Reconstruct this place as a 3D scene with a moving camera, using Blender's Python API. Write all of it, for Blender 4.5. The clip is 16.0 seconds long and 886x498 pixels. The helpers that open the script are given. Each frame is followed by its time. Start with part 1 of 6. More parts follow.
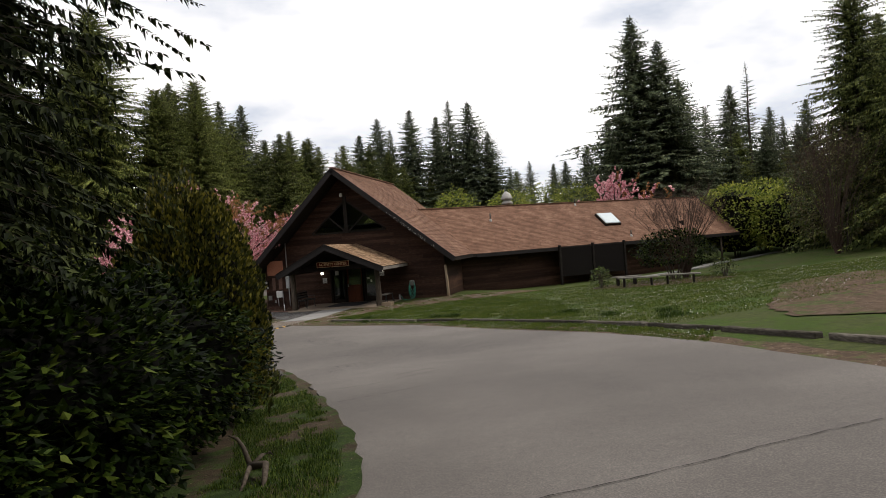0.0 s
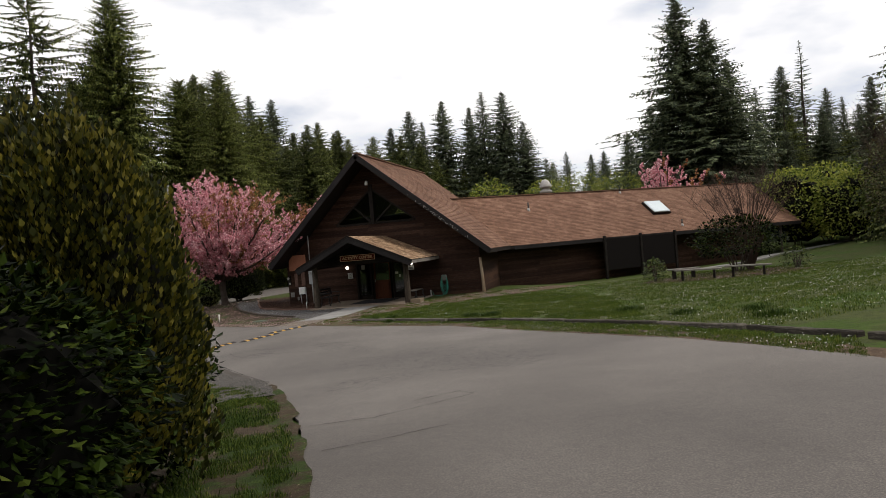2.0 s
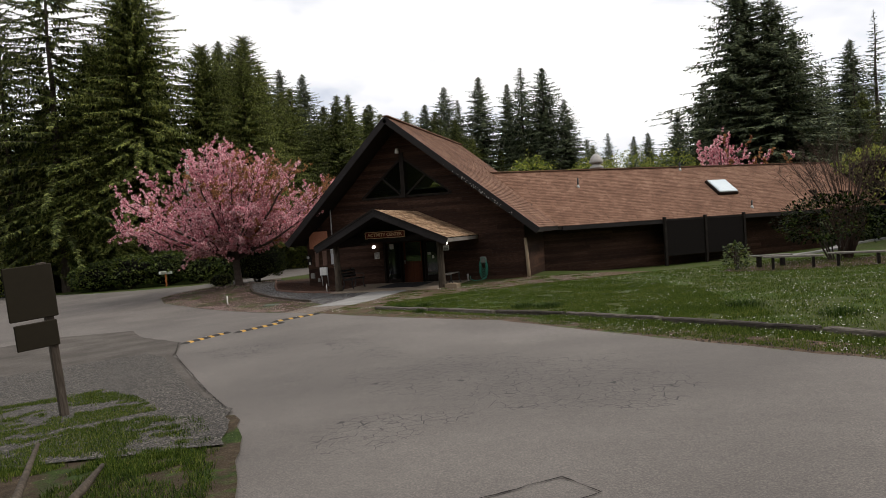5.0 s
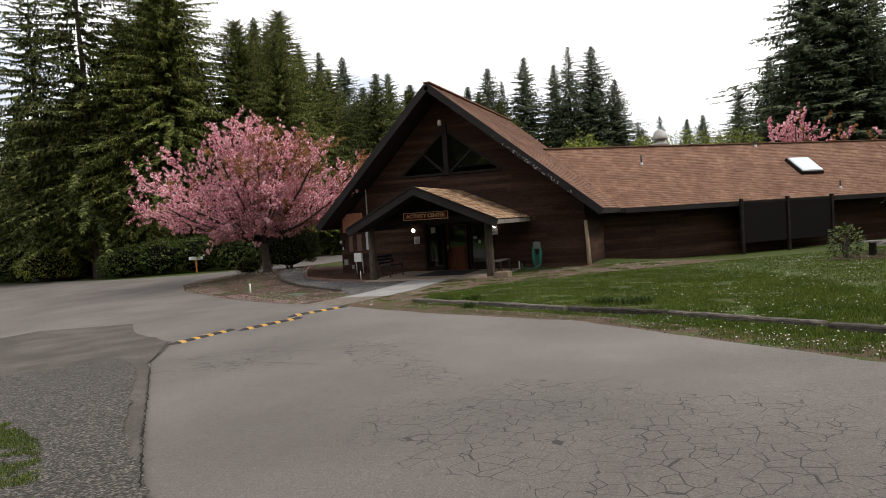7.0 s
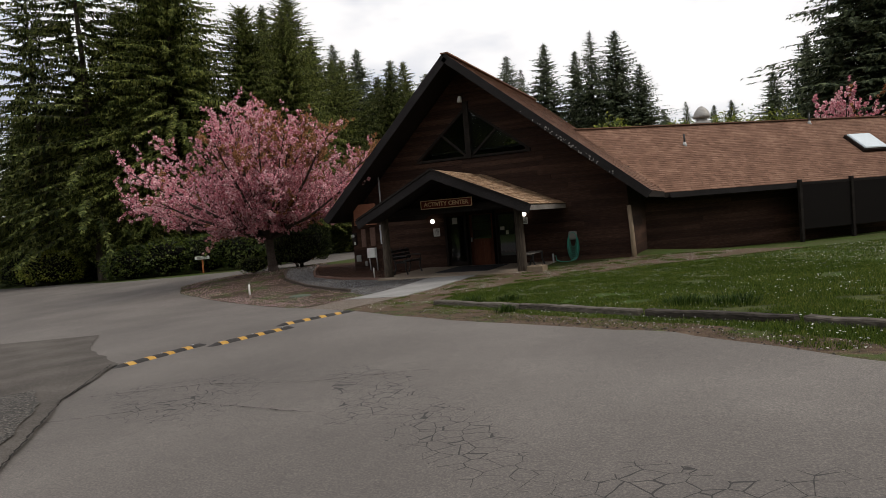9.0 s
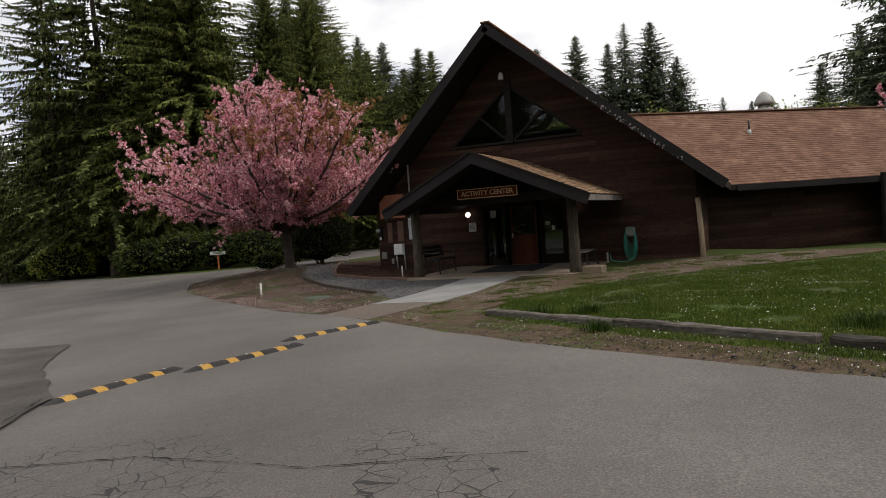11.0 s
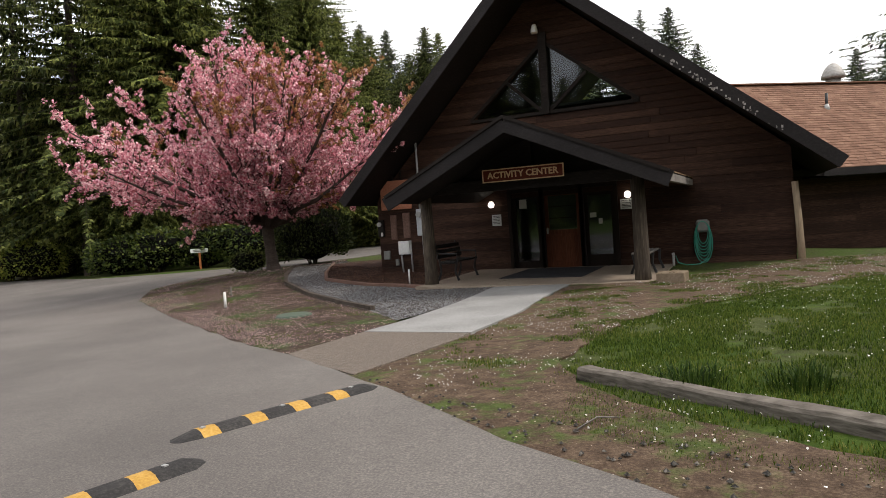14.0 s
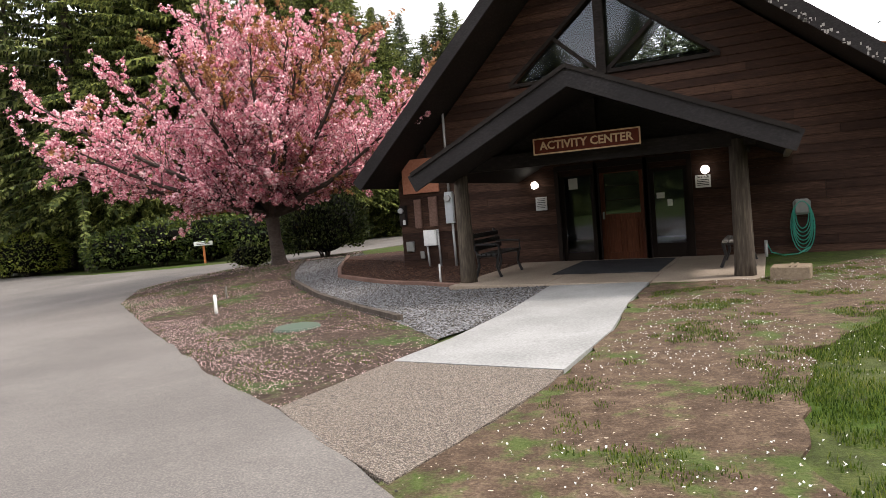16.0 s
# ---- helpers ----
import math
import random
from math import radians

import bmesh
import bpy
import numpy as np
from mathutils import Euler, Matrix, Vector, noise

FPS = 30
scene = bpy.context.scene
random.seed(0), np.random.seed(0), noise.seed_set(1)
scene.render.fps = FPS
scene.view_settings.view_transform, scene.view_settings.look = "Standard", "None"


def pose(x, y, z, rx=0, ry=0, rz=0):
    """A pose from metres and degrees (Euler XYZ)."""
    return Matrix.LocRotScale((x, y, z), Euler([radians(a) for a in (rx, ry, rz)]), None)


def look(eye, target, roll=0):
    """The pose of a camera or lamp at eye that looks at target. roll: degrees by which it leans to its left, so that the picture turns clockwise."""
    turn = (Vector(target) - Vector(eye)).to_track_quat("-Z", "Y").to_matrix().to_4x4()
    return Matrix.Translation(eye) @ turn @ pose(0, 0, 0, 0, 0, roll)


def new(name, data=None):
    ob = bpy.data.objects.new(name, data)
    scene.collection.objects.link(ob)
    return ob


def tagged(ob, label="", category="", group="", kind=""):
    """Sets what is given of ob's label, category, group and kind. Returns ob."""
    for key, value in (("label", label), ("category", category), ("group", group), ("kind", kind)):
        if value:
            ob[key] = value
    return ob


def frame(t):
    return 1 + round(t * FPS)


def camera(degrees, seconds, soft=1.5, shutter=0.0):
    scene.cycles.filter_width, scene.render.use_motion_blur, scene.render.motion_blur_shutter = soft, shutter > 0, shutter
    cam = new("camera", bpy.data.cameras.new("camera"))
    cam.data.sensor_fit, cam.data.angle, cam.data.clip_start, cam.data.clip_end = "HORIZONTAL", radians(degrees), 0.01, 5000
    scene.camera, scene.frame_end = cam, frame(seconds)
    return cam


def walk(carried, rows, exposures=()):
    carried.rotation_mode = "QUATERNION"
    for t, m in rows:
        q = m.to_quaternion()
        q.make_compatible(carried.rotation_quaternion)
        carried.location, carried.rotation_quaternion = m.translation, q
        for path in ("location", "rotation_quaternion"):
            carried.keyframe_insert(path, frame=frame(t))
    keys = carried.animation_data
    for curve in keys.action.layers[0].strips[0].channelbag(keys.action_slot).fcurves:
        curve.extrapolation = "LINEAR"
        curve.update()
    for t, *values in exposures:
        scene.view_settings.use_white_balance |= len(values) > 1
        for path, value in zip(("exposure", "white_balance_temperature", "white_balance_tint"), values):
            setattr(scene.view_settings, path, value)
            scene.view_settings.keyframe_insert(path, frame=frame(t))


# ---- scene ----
cam = camera(67.1, 16.0, soft=0.45)
PATH = [
    (0, (13.262, -36.03, 2.794), (12.85, -34.073, 2.786), -4.3),
    (0.5, (13.137, -35.231, 2.741), (12.692, -33.281, 2.726), -4.1),
    (1, (12.927, -34.422, 2.632), (12.452, -32.479, 2.618), -4.4),
    (1.5, (12.811, -33.72, 2.601), (12.313, -31.783, 2.584), -4.8),
    (2, (12.609, -33.026, 2.558), (12.096, -31.093, 2.546), -4.8),
    (2.5, (12.474, -32.282, 2.534), (11.95, -30.351, 2.518), -4.7),
    (3, (12.218, -31.625, 2.508), (11.669, -29.702, 2.49), -4.4),
    (3.5, (12.023, -30.981, 2.485), (11.453, -29.064, 2.455), -4.1),
    (3.7, (11.927, -30.751, 2.507), (11.352, -28.836, 2.472), -3.9),
    (5.8, (10.618, -27.741, 2.149), (9.952, -25.856, 2.084), -3.0),
    (6, (10.477, -27.385, 2.151), (9.789, -25.509, 2.081), -2.7),
    (6.5, (10.141, -26.67, 2.072), (9.43, -24.802, 1.999), -3.0),
    (7, (9.873, -25.964, 2.008), (9.15, -24.101, 1.93), -3.5),
    (7.5, (9.587, -25.284, 1.89), (8.859, -23.423, 1.814), -4.2),
    (8, (9.336, -24.478, 1.785), (8.594, -22.623, 1.701), -4.9),
    (8.5, (8.953, -23.886, 1.746), (8.188, -22.039, 1.664), -4.9),
    (9, (8.649, -23.198, 1.76), (7.871, -21.357, 1.676), -4.6),
    (9.5, (8.265, -22.568, 1.735), (7.464, -20.737, 1.645), -4.2),
    (10, (7.868, -21.925, 1.713), (7.056, -20.099, 1.623), -4.1),
    (10.2, (7.718, -21.694, 1.688), (6.9, -19.872, 1.599), -4.1),
    (12.3, (6.191, -19.056, 1.528), (5.338, -17.249, 1.452), -3.8),
    (12.5, (6.059, -18.739, 1.519), (5.205, -16.933, 1.439), -3.8),
    (13, (5.689, -18.124, 1.505), (4.834, -16.318, 1.422), -3.7),
    (13.5, (5.327, -17.48, 1.496), (4.476, -15.672, 1.41), -3.8),
    (14, (4.92, -16.886, 1.487), (4.071, -15.077, 1.396), -3.9),
    (14.5, (4.54, -16.292, 1.495), (3.698, -14.481, 1.396), -3.8),
    (15, (4.101, -15.676, 1.447), (3.247, -13.87, 1.346), -4.0),
    (15.5, (3.723, -15.081, 1.423), (2.854, -13.283, 1.318), -4.0),
    (16, (3.305, -14.515, 1.4), (2.416, -12.727, 1.281), -4.6),
]
EXPOSURES = [(0.0, -0.14, 6800, 12), (2.0, -0.19, 6800, 12), (3.5, -0.29, 6800, 12), (6.0, 0.01, 6700, 12), (7.0, 0.13, 6700, 12), (8.0, -0.14, 6700, 12), (9.5, -0.39, 6700, 12), (12.5, -0.09, 6700, 12), (13.5, 0.21, 6700, 12), (14.5, 0.46, 6650, 12), (15.5, 0.81, 6600, 13), (16.0, 1.01, 6600, 13)]
walk(cam, [(t, look(eye, target, roll)) for t, eye, target, roll in PATH], exposures=EXPOSURES)

# ---------------- world and sun ----------------
SUN_EL, SUN_AZ = radians(50), radians(74)      # elevation; azimuth clockwise from +y
world = bpy.data.worlds.new("overcast_sky")
scene.world = world
world.use_nodes = True
wn, wl = world.node_tree.nodes, world.node_tree.links
bg = wn["Background"]
sky = wn.new("ShaderNodeTexSky")
sky.sky_type, sky.sun_disc = "NISHITA", False
sky.sun_elevation, sky.sun_rotation = SUN_EL, SUN_AZ
tc = wn.new("ShaderNodeTexCoord")
mp = wn.new("ShaderNodeMapping")
mp.inputs["Scale"].default_value = (1.0, 1.0, 2.6)
cn = wn.new("ShaderNodeTexNoise")
cn.inputs["Scale"].default_value, cn.inputs["Detail"].default_value, cn.inputs["Roughness"].default_value = 3.2, 7, 0.5
cr = wn.new("ShaderNodeValToRGB")
cr.color_ramp.elements[0].position, cr.color_ramp.elements[0].color = 0.34, (6.9, 7.6, 8.8, 1)
cr.color_ramp.elements[1].position, cr.color_ramp.elements[1].color = 0.5, (12.4, 12.5, 12.6, 1)
mixs = wn.new("ShaderNodeMix")
mixs.data_type = "RGBA"
mixs.inputs[0].default_value = 0.93
wl.new(tc.outputs["Generated"], mp.inputs["Vector"])
wl.new(mp.outputs["Vector"], cn.inputs["Vector"])
wl.new(cn.outputs["Fac"], cr.inputs["Fac"])
wl.new(sky.outputs["Color"], mixs.inputs[6])
wl.new(cr.outputs["Color"], mixs.inputs[7])
wl.new(mixs.outputs[2], bg.inputs["Color"])
bg.inputs["Strength"].default_value = 0.11

sun = new("sun", bpy.data.lights.new("sun", "SUN"))
sun.data.energy, sun.data.angle, sun.data.color = 2.0, radians(8), (1.0, 0.95, 0.87)
sun.matrix_world = look((60 * math.sin(SUN_AZ), 60 * math.cos(SUN_AZ), 60 * math.tan(SUN_EL)), (0, 0, 0))


# ---------------- materials ----------------
def nodes_of(m):
    m.use_nodes = True
    t = m.node_tree
    return t.nodes, t.links, t.nodes["Principled BSDF"]


def ramp(n, fac, links, stops):
    r = n.new("ShaderNodeValToRGB")
    e = r.color_ramp.elements
    while len(e) < len(stops):
        e.new(0.5)
    for k, (p, c) in enumerate(stops):
        e[k].position, e[k].color = p, (*c, 1)
    links.new(fac, r.inputs["Fac"])
    return r.outputs["Color"]


def coords(n, links, scale=(1, 1, 1)):
    c, m = n.new("ShaderNodeTexCoord"), n.new("ShaderNodeMapping")
    m.inputs["Scale"].default_value = scale
    links.new(c.outputs["Object"], m.inputs["Vector"])
    return m.outputs["Vector"]


def noise_of(n, links, vec, scale, detail=5, rough=0.55):
    t = n.new("ShaderNodeTexNoise")
    t.inputs["Scale"].default_value, t.inputs["Detail"].default_value, t.inputs["Roughness"].default_value = scale, detail, rough
    links.new(vec, t.inputs["Vector"])
    return t.outputs["Fac"]


def mixed(n, links, fac, a, b, mode="MIX"):
    m = n.new("ShaderNodeMix")
    m.data_type, m.blend_type = "RGBA", mode
    for sock, v in ((m.inputs[0], fac), (m.inputs[6], a), (m.inputs[7], b)):
        if isinstance(v, (int, float)):
            sock.default_value = v
        elif isinstance(v, tuple):
            sock.default_value = (*v, 1)
        else:
            links.new(v, sock)
    return m.outputs[2]


def maths(n, links, op, a, b=None, clamp=False):
    m = n.new("ShaderNodeMath")
    m.operation, m.use_clamp = op, clamp
    for sock, v in zip(m.inputs, (a, b)):
        if v is None:
            continue
        if isinstance(v, (int, float)):
            sock.default_value = v
        else:
            links.new(v, sock)
    return m.outputs[0]


def bumped(n, links, bsdf, height, strength=0.4, distance=0.02):
    b = n.new("ShaderNodeBump")
    b.inputs["Strength"].default_value, b.inputs["Distance"].default_value = strength, distance
    links.new(height, b.inputs["Height"])
    links.new(b.outputs["Normal"], bsdf.inputs["Normal"])


def surface(name, stops, fine=30.0, coarse=1.2, rough=0.8, metal=0.0, stretch=(1, 1, 1), bump=0.3, dist=0.01, vary=0.0, island=False, spec=0.14):
    """A weathered surface: fine grain, coarse stains, and piece by piece variation."""
    m = bpy.data.materials.new(name)
    n, l, b = nodes_of(m)
    v = coords(n, l, stretch)
    f, c = noise_of(n, l, v, fine, 6), noise_of(n, l, v, coarse, 4)
    fac = maths(n, l, "ADD", maths(n, l, "MULTIPLY", f, 0.55), maths(n, l, "MULTIPLY", c, 0.45))
    if vary:
        if island:
            g = n.new("ShaderNodeNewGeometry")
            rnd = g.outputs["Random Per Island"]
        else:
            g = n.new("ShaderNodeObjectInfo")
            rnd = g.outputs["Random"]
        fac = maths(n, l, "ADD", fac, maths(n, l, "MULTIPLY", maths(n, l, "SUBTRACT", rnd, 0.5), vary))
    col = ramp(n, fac, l, stops)
    l.new(col, b.inputs["Base Color"])
    b.inputs["Roughness"].default_value, b.inputs["Metallic"].default_value = rough, metal
    b.inputs["Specular IOR Level"].default_value = spec
    if bump:
        bumped(n, l, b, f, bump, dist)
    return m


def leafy(name, stops, trans=0.3, rough=0.5, spec=0.3):
    """Leaves and blossom: colour by leaf, some light through them."""
    m = bpy.data.materials.new(name)
    n, l, b = nodes_of(m)
    g = n.new("ShaderNodeNewGeometry")
    v = coords(n, l)
    fac = maths(n, l, "ADD", maths(n, l, "MULTIPLY", g.outputs["Random Per Island"], 0.6), maths(n, l, "MULTIPLY", noise_of(n, l, v, 0.9, 3), 0.4))
    col = ramp(n, fac, l, stops)
    l.new(col, b.inputs["Base Color"])
    b.inputs["Roughness"].default_value, b.inputs["Specular IOR Level"].default_value = rough, spec
    t, mx, out = n.new("ShaderNodeBsdfTranslucent"), n.new("ShaderNodeMixShader"), n["Material Output"]
    l.new(col, t.inputs["Color"])
    mx.inputs[0].default_value = trans
    l.new(b.outputs[0], mx.inputs[1])
    l.new(t.outputs[0], mx.inputs[2])
    l.new(mx.outputs[0], out.inputs["Surface"])
    return m


def plain(name, col, rough=0.5, metal=0.0, emit=0.0):
    m = bpy.data.materials.new(name)
    n, l, b = nodes_of(m)
    v = coords(n, l)
    c = mixed(n, l, noise_of(n, l, v, 14.0, 4), tuple(x * 0.8 for x in col), tuple(min(1, x * 1.15) for x in col))
    l.new(c, b.inputs["Base Color"])
    b.inputs["Roughness"].default_value, b.inputs["Metallic"].default_value = rough, metal
    b.inputs["Specular IOR Level"].default_value = 0.12 if rough >= 0.55 else 0.5
    if emit:
        b.inputs["Emission Color"].default_value = (1, 0.93, 0.82, 1)
        b.inputs["Emission Strength"].default_value = emit
    return m


def asphalt_material():
    m = bpy.data.materials.new("worn_asphalt")
    n, l, b = nodes_of(m)
    v = coords(n, l)
    grain = noise_of(n, l, v, 75.0, 4, 0.75)
    mid = noise_of(n, l, v, 9.0, 5)
    big = noise_of(n, l, v, 0.35, 4)
    col = ramp(n, maths(n, l, "ADD", maths(n, l, "MULTIPLY", big, 0.8), maths(n, l, "MULTIPLY", mid, 0.2)), l,
               [(0.3, (0.074, 0.065, 0.059)), (0.5, (0.105, 0.093, 0.084)), (0.7, (0.142, 0.128, 0.116))])
    sp = ramp(n, grain, l, [(0.3, (0.52, 0.52, 0.52)), (0.5, (0.96, 0.96, 0.96)), (0.66, (1.58, 1.55, 1.5))])
    col = mixed(n, l, 1.0, col, sp, "MULTIPLY")
    # alligator cracks in two tired stretches
    warp = n.new("ShaderNodeMixRGB")
    warp.inputs[0].default_value = 0.1
    nz = n.new("ShaderNodeTexNoise")
    nz.inputs["Scale"].default_value = 2.0
    l.new(v, nz.inputs["Vector"])
    l.new(v, warp.inputs[1])
    l.new(nz.outputs["Color"], warp.inputs[2])
    vo = n.new("ShaderNodeTexVoronoi")
    vo.feature = "DISTANCE_TO_EDGE"
    vo.inputs["Scale"].default_value = 7.6
    l.new(warp.outputs[0], vo.inputs["Vector"])
    width = maths(n, l, "MULTIPLY", maths(n, l, "SUBTRACT", noise_of(n, l, v, 2.6, 3), 0.3), 0.09)
    line = maths(n, l, "LESS_THAN", vo.outputs["Distance"], width)
    sep = n.new("ShaderNodeSeparateXYZ")
    l.new(v, sep.inputs[0])

    def patch(cx, cy, rx, ry, turn):
        c, s = math.cos(radians(turn)), math.sin(radians(turn))
        dx, dy = maths(n, l, "SUBTRACT", sep.outputs[0], cx), maths(n, l, "SUBTRACT", sep.outputs[1], cy)
        a = maths(n, l, "DIVIDE", maths(n, l, "ADD", maths(n, l, "MULTIPLY", dx, c), maths(n, l, "MULTIPLY", dy, s)), rx)
        e = maths(n, l, "DIVIDE", maths(n, l, "SUBTRACT", maths(n, l, "MULTIPLY", dy, c), maths(n, l, "MULTIPLY", dx, s)), ry)
        d = maths(n, l, "SQRT", maths(n, l, "ADD", maths(n, l, "MULTIPLY", a, a), maths(n, l, "MULTIPLY", e, e)))
        return maths(n, l, "LESS_THAN", maths(n, l, "ADD", d, maths(n, l, "MULTIPLY", maths(n, l, "SUBTRACT", noise_of(n, l, v, 1.3, 4), 0.5), 1.7)), 0.95)

    zone = patch(6.4, -18.8, 2.6, 0.4, -47)
    for spot in ((9.3, -21.4, 2.6, 1.35, -32), (8.9, -23.7, 1.0, 0.55, 55), (3.8, -18.3, 1.3, 0.75, -35), (6.1, -18.6, 0.8, 0.5, -45), (10.2, -22.6, 1.3, 0.8, -10)):
        zone = maths(n, l, "MAXIMUM", zone, patch(*spot))
    crack = maths(n, l, "MULTIPLY", line, zone)
    col = mixed(n, l, maths(n, l, "MULTIPLY", crack, 0.9), col, (0.014, 0.013, 0.012))
    l.new(col, b.inputs["Base Color"])
    b.inputs["Roughness"].default_value = 0.85
    h = maths(n, l, "SUBTRACT", maths(n, l, "MULTIPLY", grain, 0.5), crack)
    bumped(n, l, b, h, 0.4, 0.004)
    return m


def ground_material(name, base, tufts, specks, tuft_scale, tuft_at, speck_at=0.72):
    """Soil or turf with patches of a second growth and small pale specks."""
    m = bpy.data.materials.new(name)
    n, l, b = nodes_of(m)
    v = coords(n, l)
    fine, mid, big = noise_of(n, l, v, 55.0, 4, 0.7), noise_of(n, l, v, 7.0, 5, 0.65), noise_of(n, l, v, tuft_scale, 5, 0.6)
    f = maths(n, l, "ADD", maths(n, l, "MULTIPLY", fine, 0.5), maths(n, l, "MULTIPLY", mid, 0.5))
    a = ramp(n, f, l, [(0.32, base[0]), (0.5, base[1]), (0.68, base[2])])
    c = ramp(n, f, l, [(0.32, tufts[0]), (0.5, tufts[1]), (0.68, tufts[2])])
    mask = ramp(n, maths(n, l, "ADD", big, maths(n, l, "MULTIPLY", maths(n, l, "SUBTRACT", mid, 0.5), 0.4)), l, [(tuft_at - 0.05, (0, 0, 0)), (tuft_at + 0.05, (1, 1, 1))])
    col = mixed(n, l, mask, a, c)
    sp = ramp(n, noise_of(n, l, v, 34.0, 2, 0.5), l, [(speck_at, (0, 0, 0)), (speck_at + 0.03, (1, 1, 1))])
    col = mixed(n, l, sp, col, specks)
    l.new(col, b.inputs["Base Color"])
    b.inputs["Roughness"].default_value = 0.95
    b.inputs["Specular IOR Level"].default_value = 0.15
    bumped(n, l, b, f, 0.9, 0.03)
    return m


def stones(name, cols, scale):
    m = bpy.data.materials.new(name)
    n, l, b = nodes_of(m)
    v = coords(n, l)
    vo = n.new("ShaderNodeTexVoronoi")
    vo.inputs["Scale"].default_value = scale
    l.new(v, vo.inputs["Vector"])
    s = n.new("ShaderNodeSeparateColor")
    l.new(vo.outputs["Color"], s.inputs[0])
    col = ramp(n, s.outputs[0], l, [(0.05, cols[0]), (0.5, cols[1]), (0.95, cols[2])])
    gap = ramp(n, vo.outputs["Distance"], l, [(0.25, (1, 1, 1)), (0.75, (0.25, 0.25, 0.25))])
    l.new(mixed(n, l, 1.0, col, gap, "MULTIPLY"), b.inputs["Base Color"])
    b.inputs["Roughness"].default_value = 0.85
    bumped(n, l, b, maths(n, l, "SUBTRACT", 1.0, vo.outputs["Distance"]), 0.9, 0.02)
    return m


def glass_material(name, tint=(0.75, 0.8, 0.82), rough=0.03):
    m = bpy.data.materials.new(name)
    n, l, b = nodes_of(m)
    gl, tr, mx, fr = n.new("ShaderNodeBsdfGlossy"), n.new("ShaderNodeBsdfTransparent"), n.new("ShaderNodeMixShader"), n.new("ShaderNodeFresnel")
    gl.inputs["Roughness"].default_value = rough
    gl.inputs["Color"].default_value = (0.9, 0.93, 1, 1)
    tr.inputs["Color"].default_value = (*tint, 1)
    fr.inputs["IOR"].default_value = 1.65
    l.new(fr.outputs[0], mx.inputs[0])
    l.new(tr.outputs[0], mx.inputs[1])
    l.new(gl.outputs[0], mx.inputs[2])
    l.new(mx.outputs[0], n["Material Output"].inputs["Surface"])
    return m


M_ASPHALT = asphalt_material()
M_OLDROAD = surface("old_asphalt", [(0.3, (0.036, 0.032, 0.028)), (0.5, (0.078, 0.069, 0.061)), (0.7, (0.15, 0.136, 0.12))], 45, 0.9, 0.9, bump=0.8, dist=0.01)
M_LAWN = ground_material("lawn_turf", [(0.02, 0.024, 0.008), (0.048, 0.06, 0.016), (0.1, 0.108, 0.032)], [(0.017, 0.036, 0.004), (0.036, 0.066, 0.007), (0.075, 0.102, 0.016)], (0.3, 0.34, 0.2), 0.5, 0.53, 0.78)
M_DIRT = ground_material("bare_soil", [(0.03, 0.019, 0.012), (0.082, 0.054, 0.036), (0.2, 0.145, 0.1)], [(0.02, 0.035, 0.008), (0.05, 0.07, 0.016), (0.1, 0.12, 0.04)], (0.5, 0.42, 0.34), 1.6, 0.58, 0.7)
M_BED = ground_material("leafy_bed_soil", [(0.018, 0.012, 0.008), (0.05, 0.033, 0.024), (0.13, 0.09, 0.07)], [(0.02, 0.036, 0.009), (0.042, 0.064, 0.017), (0.08, 0.1, 0.03)], (0.5, 0.36, 0.34), 0.8, 0.58, 0.66)
M_VERGE = ground_material("weedy_verge_soil", [(0.02, 0.014, 0.009), (0.05, 0.036, 0.022), (0.11, 0.08, 0.055)], [(0.008, 0.016, 0.003), (0.022, 0.04, 0.007), (0.06, 0.085, 0.018)], (0.3, 0.24, 0.18), 1.6, 0.52, 0.72)
M_MULCH = ground_material("bark_mulch", [(0.016, 0.008, 0.006), (0.042, 0.021, 0.015), (0.11, 0.06, 0.042)], [(0.022, 0.012, 0.009), (0.055, 0.031, 0.023), (0.12, 0.075, 0.055)], (0.4, 0.3, 0.26), 1.2, 0.55, 0.7)
M_GRAVEL = stones("grey_gravel", [(0.07, 0.068, 0.072), (0.16, 0.158, 0.165), (0.34, 0.33, 0.34)], 38)
M_ROADGRAVEL = stones("brown_gravel", [(0.024, 0.02, 0.016), (0.065, 0.055, 0.045), (0.2, 0.178, 0.15)], 48)
M_AGG = stones("exposed_aggregate", [(0.16, 0.12, 0.09), (0.28, 0.222, 0.173), (0.42, 0.35, 0.285)], 105)
M_CONC = surface("pale_concrete", [(0.32, (0.16, 0.158, 0.152)), (0.5, (0.235, 0.231, 0.223)), (0.66, (0.31, 0.305, 0.295))], 40, 0.9, 0.85, bump=0.2, dist=0.004)
M_SLAB = surface("porch_concrete", [(0.3, (0.17, 0.132, 0.1)), (0.5, (0.25, 0.2, 0.155)), (0.7, (0.33, 0.275, 0.22))], 30, 0.9, 0.85, bump=0.2, dist=0.004)
M_BLOCK = surface("brown_stained_block", [(0.3, (0.12, 0.09, 0.06)), (0.5, (0.19, 0.145, 0.1)), (0.7, (0.27, 0.21, 0.15))], 30, 1.5, 0.9, bump=0.4, dist=0.006)
M_CEDAR = surface("stained_cedar_siding", [(0.28, (0.009, 0.004, 0.003)), (0.5, (0.033, 0.016, 0.0105)), (0.74, (0.11, 0.059, 0.038))], 22, 1.1, 0.75, stretch=(0.22, 0.22, 3.0), bump=0.4, dist=0.006, vary=0.12)
